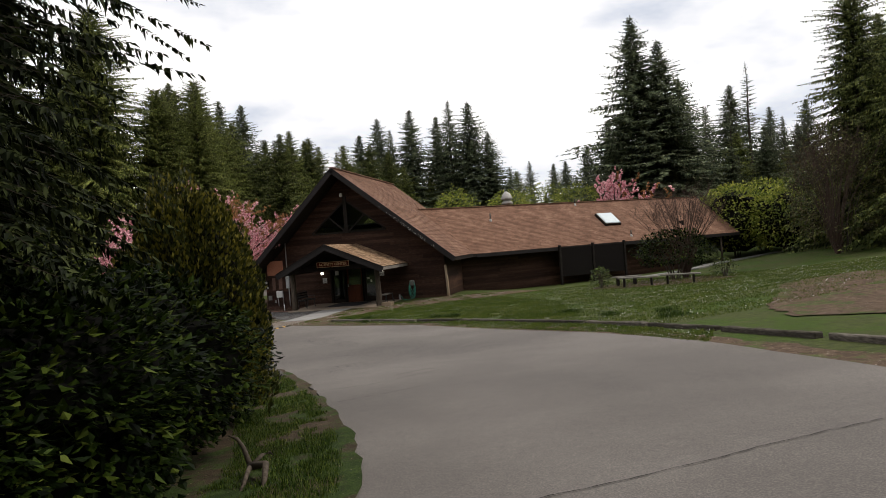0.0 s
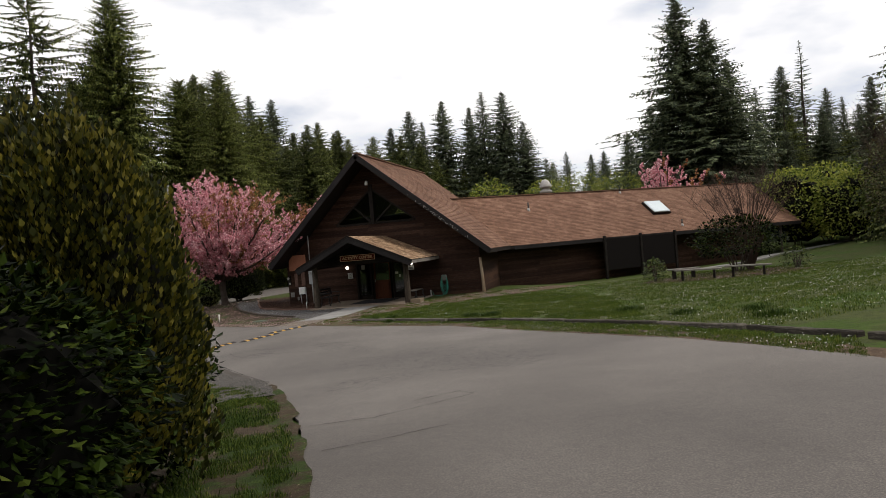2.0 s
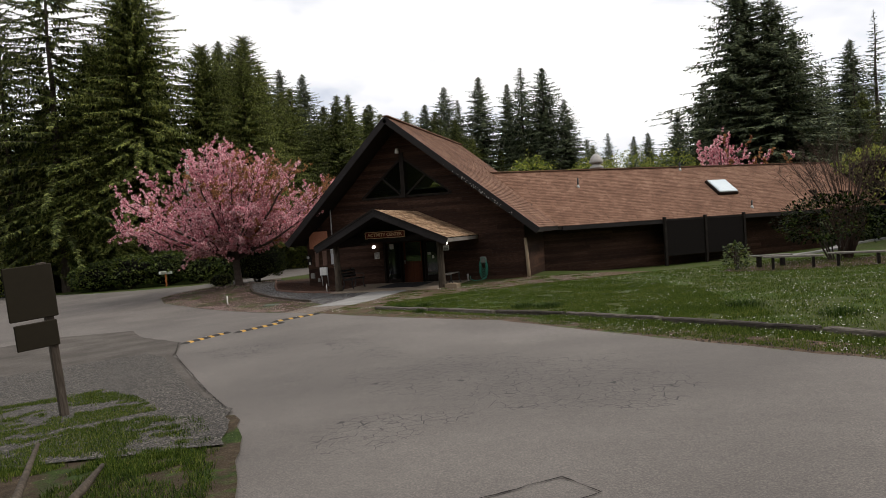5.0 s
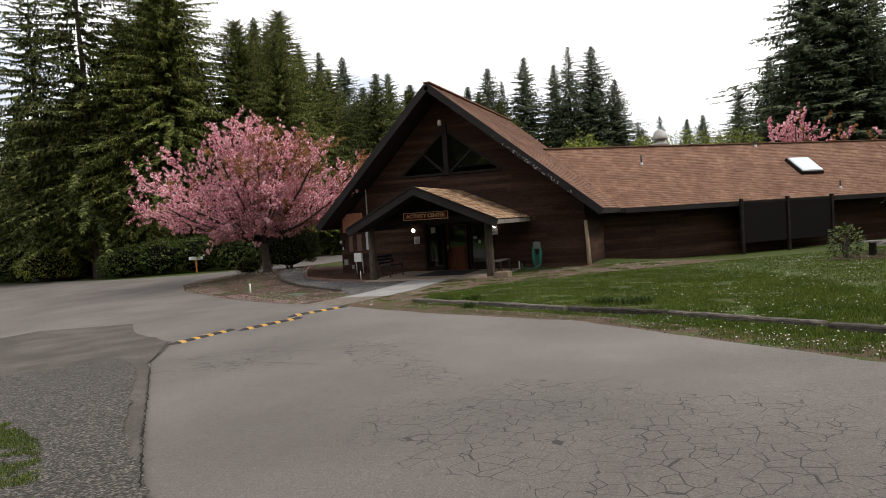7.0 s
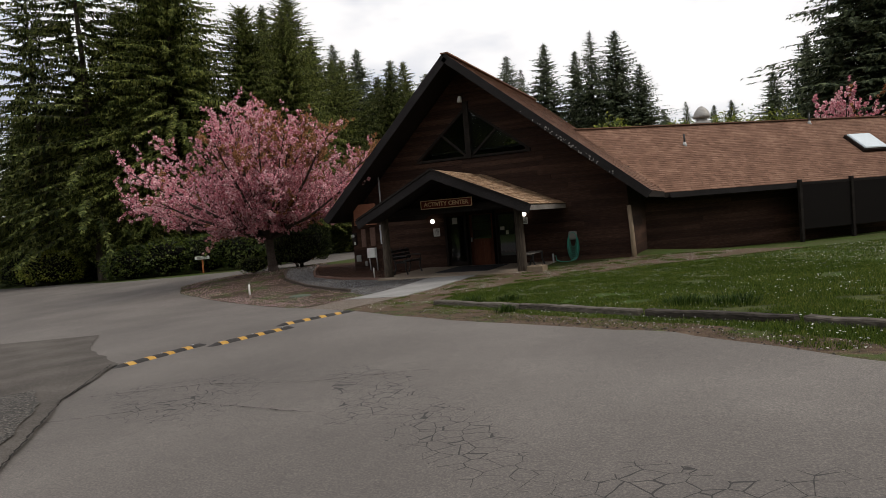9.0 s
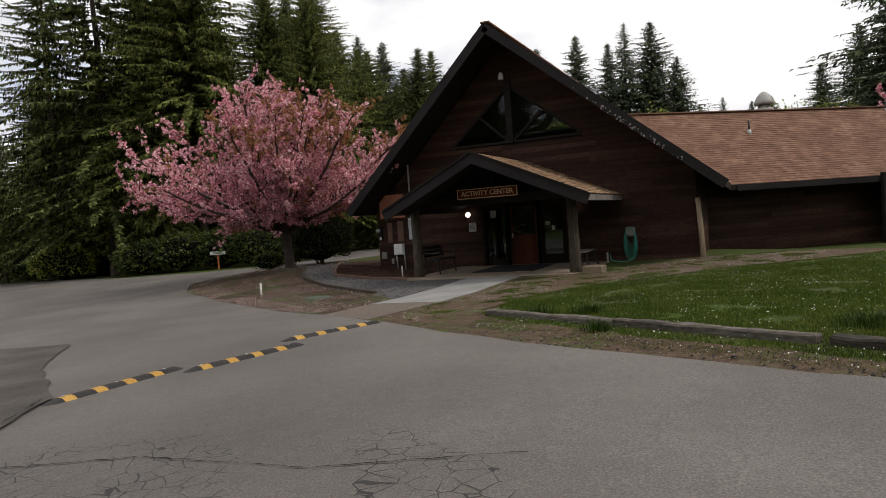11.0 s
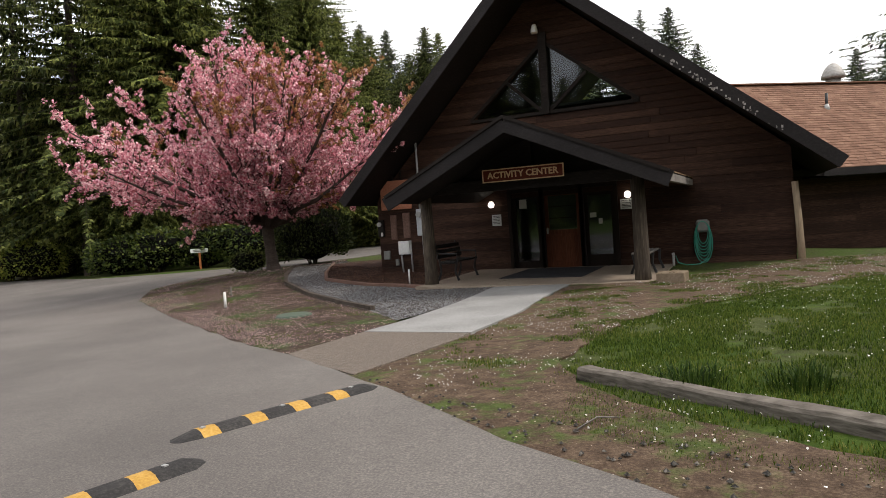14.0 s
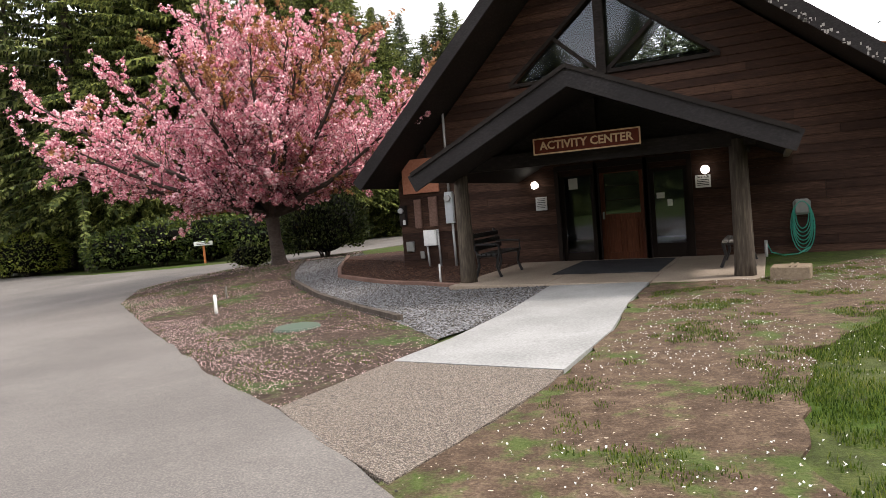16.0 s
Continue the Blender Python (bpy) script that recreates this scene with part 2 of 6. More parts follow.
M_TRIM = surface("dark_brown_trim", [(0.3, (0.008, 0.006, 0.005)), (0.5, (0.014, 0.011, 0.0095)), (0.7, (0.03, 0.024, 0.021))], 25, 1.5, 0.7, stretch=(0.4, 0.4, 1.2), bump=0.3, dist=0.004)
M_FASCIA = surface("grey_brown_fascia", [(0.3, (0.012, 0.01, 0.01)), (0.5, (0.019, 0.0165, 0.0165)), (0.7, (0.034, 0.03, 0.03))], 45, 1.5, 0.65, stretch=(0.5, 0.5, 1.0), bump=0.3, dist=0.004)
M_SHINGLE = surface("brown_asphalt_shingle", [(0.25, (0.085, 0.044, 0.03)), (0.5, (0.175, 0.096, 0.065)), (0.75, (0.3, 0.18, 0.125))], 24, 0.9, 0.9, bump=0.5, dist=0.008, vary=0.15, island=True)
M_SHINGLE_P = surface("porch_shingle", [(0.25, (0.14, 0.085, 0.05)), (0.5, (0.26, 0.165, 0.1)), (0.75, (0.4, 0.28, 0.18))], 24, 0.5, 0.9, bump=0.5, dist=0.008, vary=0.4)
M_LOG = surface("weathered_log", [(0.3, (0.024, 0.018, 0.014)), (0.5, (0.058, 0.046, 0.035)), (0.7, (0.13, 0.105, 0.08))], 16, 1.2, 0.8, stretch=(2, 2, 0.25), bump=0.5, dist=0.01)
M_PALELOG = surface("pale_weathered_post", [(0.3, (0.2, 0.15, 0.1)), (0.5, (0.34, 0.26, 0.18)), (0.7, (0.46, 0.37, 0.28))], 16, 1.2, 0.8, stretch=(2, 2, 0.25), bump=0.4, dist=0.006)
M_TIMBER = surface("grey_landscape_timber", [(0.3, (0.022, 0.018, 0.015)), (0.5, (0.064, 0.055, 0.045)), (0.7, (0.165, 0.145, 0.123))], 14, 1.0, 0.9, stretch=(0.6, 0.6, 3), bump=0.7, dist=0.015, vary=0.2)
M_BENCHWOOD = surface("grey_bench_wood", [(0.3, (0.09, 0.08, 0.07)), (0.5, (0.17, 0.155, 0.14)), (0.7, (0.27, 0.25, 0.23))], 20, 1.0, 0.85, bump=0.4, dist=0.004)
M_REDDOOR = surface("red_stained_door_wood", [(0.3, (0.05, 0.016, 0.008)), (0.5, (0.1, 0.032, 0.015)), (0.7, (0.16, 0.056, 0.027))], 18, 0.9, 0.45, stretch=(3, 3, 0.3), bump=0.15, dist=0.003)
M_DARKFRAME = plain("dark_door_frame", (0.016, 0.0105, 0.008), 0.55)
M_SALMON = surface("faded_salmon_board", [(0.3, (0.28, 0.105, 0.06)), (0.5, (0.4, 0.165, 0.1)), (0.7, (0.5, 0.23, 0.15))], 18, 1.5, 0.7, bump=0.1, dist=0.002)
M_OLDRED = surface("faded_red_wood", [(0.3, (0.08, 0.045, 0.034)), (0.5, (0.14, 0.083, 0.064)), (0.7, (0.2, 0.125, 0.1))], 18, 1.5, 0.75, bump=0.1, dist=0.002)
M_GREYMETAL = plain("grey_painted_metal", (0.42, 0.44, 0.46), 0.45)
M_GALV = plain("galvanised_conduit", (0.36, 0.36, 0.35), 0.5, 0.4)
M_VENTMETAL = surface("weathered_vent_metal", [(0.3, (0.2, 0.19, 0.175)), (0.5, (0.34, 0.33, 0.31)), (0.7, (0.48, 0.47, 0.45))], 12, 1.5, 0.6, 0.3, bump=0.1)
M_WHITE = plain("white_paint", (0.75, 0.75, 0.73), 0.5)
M_PAPER = plain("paper_notice", (0.55, 0.55, 0.53), 0.8)
M_INK = plain("dark_ink", (0.03, 0.03, 0.03), 0.7)
M_BLACK = plain("black_cast_metal", (0.02, 0.02, 0.021), 0.45, 0.3)
M_RUBBER = surface("black_rubber", [(0.3, (0.014, 0.013, 0.013)), (0.5, (0.032, 0.03, 0.029)), (0.7, (0.075, 0.069, 0.063))], 60, 2.5, 0.85, bump=0.3, dist=0.004, spec=0.2)
M_YELLOW = surface("yellow_reflective_tape", [(0.3, (0.26, 0.14, 0.03)), (0.5, (0.42, 0.24, 0.05)), (0.7, (0.54, 0.34, 0.1))], 50, 3.0, 0.6, bump=0.1, dist=0.002)
M_HOSE = plain("green_garden_hose", (0.02, 0.23, 0.165), 0.4)
M_REEL = plain("grey_plastic_reel", (0.2, 0.2, 0.185), 0.6)
M_SIGNRED = plain("red_brown_sign_board", (0.11, 0.022, 0.012), 0.6)
M_SIGNGOLD = plain("tan_sign_paint", (0.62, 0.42, 0.25), 0.6)
M_LAMP = plain("lit_globe", (0.9, 0.88, 0.82), 0.3, 0, 3.5)
M_GLASS = glass_material("window_glass")
# Plaster coloured dark to make the room behind the glass look dim.
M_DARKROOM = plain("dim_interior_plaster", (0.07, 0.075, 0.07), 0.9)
M_SCREEN = plain("dark_screen_panel", (0.007, 0.0055, 0.005), 0.85)
M_SKYL = plain("pale_skylight_dome", (0.62, 0.7, 0.74), 0.2)
M_MAT = surface("dark_door_mat", [(0.3, (0.02, 0.02, 0.022)), (0.7, (0.05, 0.05, 0.055))], 80, 2, 0.95, bump=0.5, dist=0.006)
M_OLIVE = plain("dark_olive_sign_panel", (0.02, 0.016, 0.01), 0.7)
M_ORANGEPOST = plain("orange_brown_post", (0.4, 0.14, 0.05), 0.7)
M_BARK = surface("conifer_bark", [(0.3, (0.035, 0.027, 0.021)), (0.5, (0.07, 0.056, 0.045)), (0.7, (0.12, 0.1, 0.085))], 10, 1.5, 0.9, stretch=(3, 3, 0.5), bump=0.6, dist=0.03)
M_PALEBARK = surface("pale_alder_bark", [(0.3, (0.16, 0.15, 0.135)), (0.5, (0.3, 0.29, 0.27)), (0.7, (0.42, 0.41, 0.39))], 8, 1.5, 0.85, bump=0.4, dist=0.02)
M_CHERRYBARK = surface("cherry_bark", [(0.3, (0.03, 0.022, 0.018)), (0.5, (0.06, 0.045, 0.037)), (0.7, (0.1, 0.08, 0.068))], 14, 1.5, 0.8, stretch=(1, 1, 3), bump=0.5, dist=0.01)
M_TWIG = plain("bare_brown_twig", (0.075, 0.05, 0.04), 0.85)
M_SPRUCE = leafy("spruce_needles", [(0.2, (0.013, 0.02, 0.006)), (0.5, (0.075, 0.096, 0.029)), (0.8, (0.25, 0.27, 0.085))], 0.25, 0.6, 0.1)
# Needles darkened to paint the near fir as a shaded silhouette.
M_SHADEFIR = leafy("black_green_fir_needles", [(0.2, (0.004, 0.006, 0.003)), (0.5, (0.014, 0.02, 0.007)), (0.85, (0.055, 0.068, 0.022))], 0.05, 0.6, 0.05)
M_PINE = leafy("dark_pine_needles", [(0.2, (0.006, 0.009, 0.004)), (0.5, (0.022, 0.03, 0.011)), (0.8, (0.075, 0.09, 0.03))], 0.1, 0.6, 0.08)
# Paler, greyer needles: aerial haze put into the far trees' colour.
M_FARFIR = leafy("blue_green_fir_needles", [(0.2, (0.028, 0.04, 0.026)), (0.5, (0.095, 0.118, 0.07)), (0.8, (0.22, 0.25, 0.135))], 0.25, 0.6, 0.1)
M_HEMLOCK = leafy("hemlock_needles", [(0.2, (0.016, 0.024, 0.006)), (0.45, (0.085, 0.11, 0.03)), (0.8, (0.29, 0.31, 0.085))], 0.27, 0.6, 0.08)
M_BLOSSOM = leafy("pink_cherry_blossom", [(0.15, (0.36, 0.085, 0.13)), (0.36, (0.64, 0.23, 0.29)), (0.55, (0.84, 0.44, 0.49)), (0.75, (0.95, 0.75, 0.75))], 0.22, 0.7)
M_BRONZE = leafy("bronze_young_leaves", [(0.2, (0.2, 0.08, 0.035)), (0.5, (0.36, 0.17, 0.07)), (0.8, (0.5, 0.3, 0.12))], 0.35)
M_BUDS = leafy("grey_brown_buds", [(0.2, (0.03, 0.027, 0.012)), (0.5, (0.06, 0.052, 0.02)), (0.8, (0.11, 0.09, 0.035))], 0.2)
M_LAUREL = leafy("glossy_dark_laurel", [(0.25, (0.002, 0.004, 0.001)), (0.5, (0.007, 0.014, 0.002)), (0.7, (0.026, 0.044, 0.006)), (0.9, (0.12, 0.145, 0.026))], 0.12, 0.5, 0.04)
M_GOLDSHRUB = leafy("golden_brown_shrub", [(0.2, (0.007, 0.01, 0.002)), (0.5, (0.04, 0.047, 0.006)), (0.8, (0.21, 0.18, 0.025))], 0.3)
M_LIME = leafy("spring_lime_leaves", [(0.2, (0.055, 0.085, 0.011)), (0.5, (0.19, 0.235, 0.036)), (0.8, (0.41, 0.42, 0.085))], 0.35)
M_IVY = leafy("ivy_green_leaves", [(0.2, (0.012, 0.024, 0.005)), (0.5, (0.042, 0.066, 0.011)), (0.8, (0.14, 0.17, 0.03))], 0.25)
# Near-black colour stands in for the shade inside bushes.
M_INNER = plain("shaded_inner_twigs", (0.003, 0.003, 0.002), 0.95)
M_GRASS = leafy("grass_blades", [(0.2, (0.018, 0.037, 0.005)), (0.45, (0.053, 0.09, 0.011)), (0.7, (0.112, 0.15, 0.022)), (0.9, (0.24, 0.22, 0.07))], 0.35, 0.6, 0.1)
M_CHIP = leafy("bark_chip", [(0.2, (0.02, 0.011, 0.008)), (0.5, (0.07, 0.036, 0.025)), (0.85, (0.2, 0.12, 0.085))], 0.02, 0.8, 0.1)
M_TUSSOCK = leafy("long_dark_grass", [(0.2, (0.01, 0.024, 0.004)), (0.5, (0.028, 0.056, 0.009)), (0.8, (0.07, 0.1, 0.02))], 0.25, 0.6, 0.1)
M_PETAL = leafy("white_daisy_petals", [(0.2, (0.6, 0.58, 0.55)), (0.8, (0.85, 0.84, 0.82))], 0.2)
M_PINKPETAL = leafy("fallen_pink_petals", [(0.2, (0.42, 0.26, 0.26)), (0.8, (0.68, 0.52, 0.5))], 0.2)


# ---------------- building helpers ----------------
def mesh_from(name, verts, faces):
    me = bpy.data.meshes.new(name)
    me.from_pydata(verts, [], faces)
    me.update()
    return me


def part(name, bm, material, parent, label=""):
    me = bm
    if isinstance(bm, bmesh.types.BMesh):
        bmesh.ops.recalc_face_normals(bm, faces=bm.faces)
        me = bpy.data.meshes.new(name)
        bm.to_mesh(me)
        bm.free()
    if not me.materials:
        me.materials.append(material)
    ob = new(name, me)
    ob.parent = parent
    if label:
        tagged(ob, label)
    return ob


def thing(name, label, category, m=None, group="", kind=""):
    ob = new(name)
    if m is not None:
        ob.matrix_basis = m
    return tagged(ob, label, category, group, kind)


def solo(name, bm, material, label, category, group="", kind="", m=None):
    ob = part(name, bm, material, None)
    if m is not None:
        ob.matrix_basis = m
    return tagged(ob, label, category, group, kind)


def box(bm, c, s, turn=0.0, bevel=0.0):
    r = bmesh.ops.create_cube(bm, size=1.0, matrix=Matrix.Translation(c) @ Matrix.Rotation(radians(turn), 4, "Z") @ Matrix.Diagonal((*s, 1)))
    if bevel:
        es = {e for v in r["verts"] for e in v.link_edges}
        bmesh.ops.bevel(bm, geom=list(es), offset=bevel, segments=1, affect="EDGES")
    return bm


def boxes(*items, bevel=0.0):
    bm = bmesh.new()
    for it in items:
        box(bm, *it, bevel=bevel)
    return bm


def beam(bm, a, b, w, h, bevel=0.0):
    """A bar of width w and height h from a to b."""
    a, b = Vector(a), Vector(b)
    d = b - a
    x = d.normalized()
    side = x.cross(Vector((0, 0, 1)))
    side = side.normalized() if side.length > 1e-4 else Vector((0, 1, 0))
    up = side.cross(x)
    m = Matrix((x, side, up)).transposed().to_4x4()
    r = bmesh.ops.create_cube(bm, size=1.0, matrix=Matrix.Translation((a + b) / 2) @ m @ Matrix.Diagonal((d.length, w, h, 1)))
    if bevel:
        es = {e for v in r["verts"] for e in v.link_edges}
        bmesh.ops.bevel(bm, geom=list(es), offset=bevel, segments=1, affect="EDGES")
    return bm


def tube(verts, faces, pts, radii, seg=7, cap=True):
    """Adds a tapered tube through pts to the lists."""
    base = len(verts)
    pts = [Vector(p) for p in pts]
    for k, p in enumerate(pts):
        d = (pts[min(k + 1, len(pts) - 1)] - pts[max(k - 1, 0)]).normalized()
        s = d.cross(Vector((0.31, 0.95, 0.05)))
        s = s.normalized() if s.length > 1e-3 else Vector((1, 0, 0))
        t = d.cross(s)
        for j in range(seg):
            a = 2 * math.pi * j / seg
            verts.append(tuple(p + (s * math.cos(a) + t * math.sin(a)) * radii[k]))
    for k in range(len(pts) - 1):
        for j in range(seg):
            a, b = base + k * seg + j, base + k * seg + (j + 1) % seg
            faces.append((a, b, b + seg, a + seg))
    if cap:
        faces.append(tuple(base + j for j in reversed(range(seg))))
        faces.append(tuple(base + (len(pts) - 1) * seg + j for j in range(seg)))


def tube_mesh(name, pts, radii, seg=8):
    v, f = [], []
    tube(v, f, pts, radii, seg)
    me = mesh_from(name, v, f)
    for p in me.polygons:
        p.use_smooth = len(p.vertices) == 4
    return me


# ---------------- the lie of the land ----------------
def land(x, y):
    xe, ye = min(max(x, -14), 32), min(max(y, -50), 3)
    z = -0.0149 + 0.00828 * xe + 0.00967 * ye + 0.00008 * xe * xe - 0.00186 * xe * ye + 0.00061 * ye * ye
    z += 0.17 * math.exp(-((x - 4) ** 2 + (y + 13) ** 2) / 32) - 0.02 * max(0.0, -x - 8)
    z += 0.30 * math.exp(-((x + 9.2) ** 2 + (y + 0.2) ** 2) / 11)
    z += 0.45 * (1 + math.tanh((x - 27) / 6.0))
    u, d = 0.776 * x + 0.63 * y, 0.63 * x - 0.776 * y
    z -= 0.1125 * (1 + math.tanh((u - 9) / 2.4)) * (1 + math.tanh((4.2 - d) / 2.6))
    z += 0.35 * math.exp(-((x - 20.5) ** 2 + (y + 16) ** 2) / 9)
    return z


def inside(x, y, poly):
    c = False
    j = len(poly) - 1
    for i in range(len(poly)):
        (xi, yi), (xj, yj) = poly[i], poly[j]
        if (yi > y) != (yj > y) and x < (xj - xi) * (y - yi) / (yj - yi) + xi:
            c = not c
        j = i
    return c


def rough_outline(poly, step, wobble, seed):
    """The outline resampled, with a ragged edge."""
    out = []
    for i in range(len(poly)):
        a, b = Vector(poly[i]), Vector(poly[(i + 1) % len(poly)])
        k = max(1, int((b - a).length / step))
        nrm = Vector((-(b - a).y, (b - a).x)).normalized()
        for j in range(k):
            p = a + (b - a) * (j / k)
            w = wobble * (noise.noise((p.x * 1.7 + seed, p.y * 1.7, 0)) + 0.6 * noise.noise((p.x * 6 + seed, p.y * 6, 3)))
            out.append(tuple(p + nrm * w))
    return out


def sheet(name, poly, step, lift, material, label, category="ground", wobble=0.0, seed=0, edge=0.4, skirt=0.0):
    """A sheet that lies on the land, cut to an outline."""
    from mathutils import geometry
    ring = rough_outline(poly, edge, wobble, seed)
    xs, ys = [p[0] for p in ring], [p[1] for p in ring]
    pts = list(ring)
    ny = int((max(ys) - min(ys)) / step) + 1
    for a in range(int((max(xs) - min(xs)) / step) + 1):
        for b in range(ny):
            x, y = min(xs) + (a + 0.5) * step + 0.0013 * b, min(ys) + (b + 0.5) * step
            if inside(x, y, ring):
                pts.append((x, y))
    k = len(ring)
    res = geometry.delaunay_2d_cdt([Vector(p) for p in pts], [(i, (i + 1) % k) for i in range(k)], [], 1, 1e-4)
    co = res[0]
    verts = [(p.x, p.y, land(p.x, p.y) + lift) for p in co]
    faces = [tuple(f) for f in res[2] if len(f) == 3]
    if skirt:
        count = {}
        for f in faces:
            for a, b in ((f[0], f[1]), (f[1], f[2]), (f[2], f[0])):
                count[tuple(sorted((a, b)))] = count.get(tuple(sorted((a, b))), 0) + 1
        low = {}
        for (a, b), c in count.items():
            if c == 1:
                for q in (a, b):
                    if q not in low:
                        low[q] = len(verts)
                        x, y, z = verts[q]
                        verts.append((x, y, z - skirt))
                faces.append((a, b, low[b], low[a]))
    me = mesh_from(name, verts, faces)
    ob = part(name, me, material, None)
    return tagged(ob, label, category, "", "structure")


def ground_sheet():
    """One sheet to the horizon, fine near the walk."""
    def axis(lo, hi, n0, n1):
        mid = list(np.linspace(lo, hi, n0))
        out_ = [lo - 2.0 * 1.25 ** k * (1 + k * 0.6) for k in range(1, n1)]
        far = [hi + 2.0 * 1.25 ** k * (1 + k * 0.6) for k in range(1, n1)]
        return out_[::-1] + mid + far
    xs, ys = axis(-30, 40, 100, 18), axis(-50, 34, 120, 18)
    verts = [(x, y, land(x, y)) for y in ys for x in xs]
    w = len(xs)
    faces = [(j * w + i, j * w + i + 1, (j + 1) * w + i + 1, (j + 1) * w + i) for j in range(len(ys) - 1) for i in range(w - 1)]
    me = mesh_from("ground", verts, faces)
    for p in me.polygons:
        p.use_smooth = True
    ob = part("ground", me, M_LAWN, None)
    tagged(ob, "green lawn and forest floor with moss", "ground", "", "structure")


ground_sheet()
KERB = [(17.5, -34), (15.9, -28), (15.1, -25.3), (14.5, -23.9), (13.4, -21.9), (11.4, -19.4), (9.3, -17.1), (8.1, -15.9), (6.5, -15.15), (5.25, -14.6), (3.65, -13.6), (2.3, -12.5), (1.62, -12.0)]
BEDSIDE = [(0.88, -11.45), (0.1, -10.9), (-1.14, -10.14), (-3.63, -8.48), (-7, -6.3), (-10.0, -4.3), (-12.2, -2.0), (-13.1, -0.2), (-13.35, 2.4), (-12.9, 5), (-12.2, 9.0)]
VERGE = [(13.0, -46), (12.4, -38), (11.9, -33), (11.5, -31.5), (11.05, -30.2), (10.3, -28.7), (9.24, -26.7), (7.67, -24.25), (6.5, -22.8)]
ROAD = [(19, -46)] + KERB + BEDSIDE + [(-11, 16), (-16, 27), (-22, 26), (-17.5, 13), (-17, 7), (-20, 5.7), (-24.5, 5.4), (-32, 8), (-42, 9), (-55, 8), (-50, -2), (-30, -18), (-12, -24), (-2, -21.5), (1.3, -20.2), (2.7, -20.7), (4.8, -22.2), (5.9, -23.0), (6.55, -22.9)] + VERGE[::-1][1:]
sheet("road", ROAD, 0.9, 0.032, M_ASPHALT, "worn grey asphalt drive with cracks", "road", 0.06, 1, 0.3, 0.12)
sheet("old_road", [(0.9, -16.6), (2.25, -18.5), (3.94, -20.2), (5.7, -22.0), (6.5, -22.85), (5.9, -22.95), (4.8, -22.1), (2.7, -20.65), (1.3, -20.1), (-4, -19), (-7, -17.5), (-6.5, -13.5), (-3.8, -13.0), (-1.6, -15.0)], 0.4, 0.052, M_OLDROAD, "old broken asphalt with loose stones", "road", 0.05, 2, 0.2)
sheet("gravel_verge", [(1.2, -18.0), (2.1, -18.6), (3.8, -20.3), (5.5, -22.0), (6.7, -22.95), (7.6, -24.3), (5.6, -25.0), (3.0, -23.4), (0.5, -22.0), (-1.0, -20.2)], 0.4, 0.068, M_ROADGRAVEL, "loose brown gravel verge", "ground", 0.08, 3, 0.2)
sheet("dirt_yard", [(1.62, -12.0), (1.75, -11.1), (1.88, -10.2), (1.85, -8.0), (1.62, -6.0), (1.55, -4.0), (3.0, -4.0), (5.7, -0.05), (9, 1.3), (11.0, -0.4), (8.8, -2.4), (6.4, -4.3), (5.0, -6.3), (4.1, -7.6), (3.5, -9.0), (3.4, -11.6), (3.7, -12.3), (4.8, -13.2), (6.6, -14.4), (8.6, -15.6), (11.6, -18.4), (13.8, -21.3), (15.2, -24.2), (16.5, -28.0), (18.1, -34.0), (17.3, -34.0), (15.6, -28.1), (14.8, -25.5), (14.2, -24.1), (13.1, -22.1), (11.1, -19.65), (9.0, -17.35), (7.9, -16.2), (6.3, -15.45), (5.05, -14.9), (3.45, -13.95), (2.1, -12.85), (1.4, -12.3)], 0.5, 0.022, M_DIRT, "bare brown soil with moss and scattered petals", "ground", 0.14, 4, 0.2, 0.1)
BED = [(0.1, -10.9), (0.18, -9.4), (0.1, -8.3), (-1.26, -6.93), (-2.39, -6.02), (-4.55, -4.28), (-6.64, -2.46), (-7.37, -1.45), (-8.97, 1.06), (-10.03, 3.95), (-10.8, 6.9), (-12.1, 9.0), (-12.9, 5), (-13.6, 2.4), (-13.4, -0.35), (-12.5, -2.3), (-10.2, -4.6), (-7.2, -6.6), (-3.8, -8.8), (-1.3, -10.45), (-0.1, -11.2)]
sheet("planting_bed", BED, 0.45, 0.024, M_BED, "brown planting bed with moss and fallen blossom", "ground", 0.07, 5, 0.2, 0.1)
STRIP = [(0.05, -8.3), (0.2, -7.4), (0.16, -6.4), (-0.05, -3.9), (-1.8, -3.6), (-2.7, -3.15), (-3.85, -2.75), (-5.7, -1.8), (-6.45, -0.75), (-8.6, 2.75), (-9.9, 5.8), (-10.8, 6.9), (-10.03, 3.95), (-8.97, 1.06), (-7.37, -1.45), (-6.64, -2.46), (-4.55, -4.28), (-2.39, -6.02), (-1.26, -6.93)]
sheet("gravel_strip", STRIP, 0.4, 0.03, M_GRAVEL, "grey crushed gravel strip", "ground", 0.04, 6, 0.2)
sheet("mulch_bed", [(-1.8, -3.55), (-2.7, -3.1), (-3.85, -2.7), (-5.7, -1.75), (-6.4, -0.75), (-8.5, 2.75), (-9.6, 5.5), (-7, 7), (-5.0, 4), (-5.0, -0.06), (-1.75, -0.06)], 0.5, 0.04, M_MULCH, "dark red-brown bark mulch bed", "ground", 0.03, 7, 0.2)
sheet("soil_bed", [(13.2, -3.4), (15.5, -4.4), (18.5, -4.6), (20.3, -2.6), (19.5, 0.6), (16.5, 1.2), (14, -0.8)], 0.5, 0.022, M_MULCH, "bare brown soil round the shrubs", "ground", 0.2, 8, 0.3)
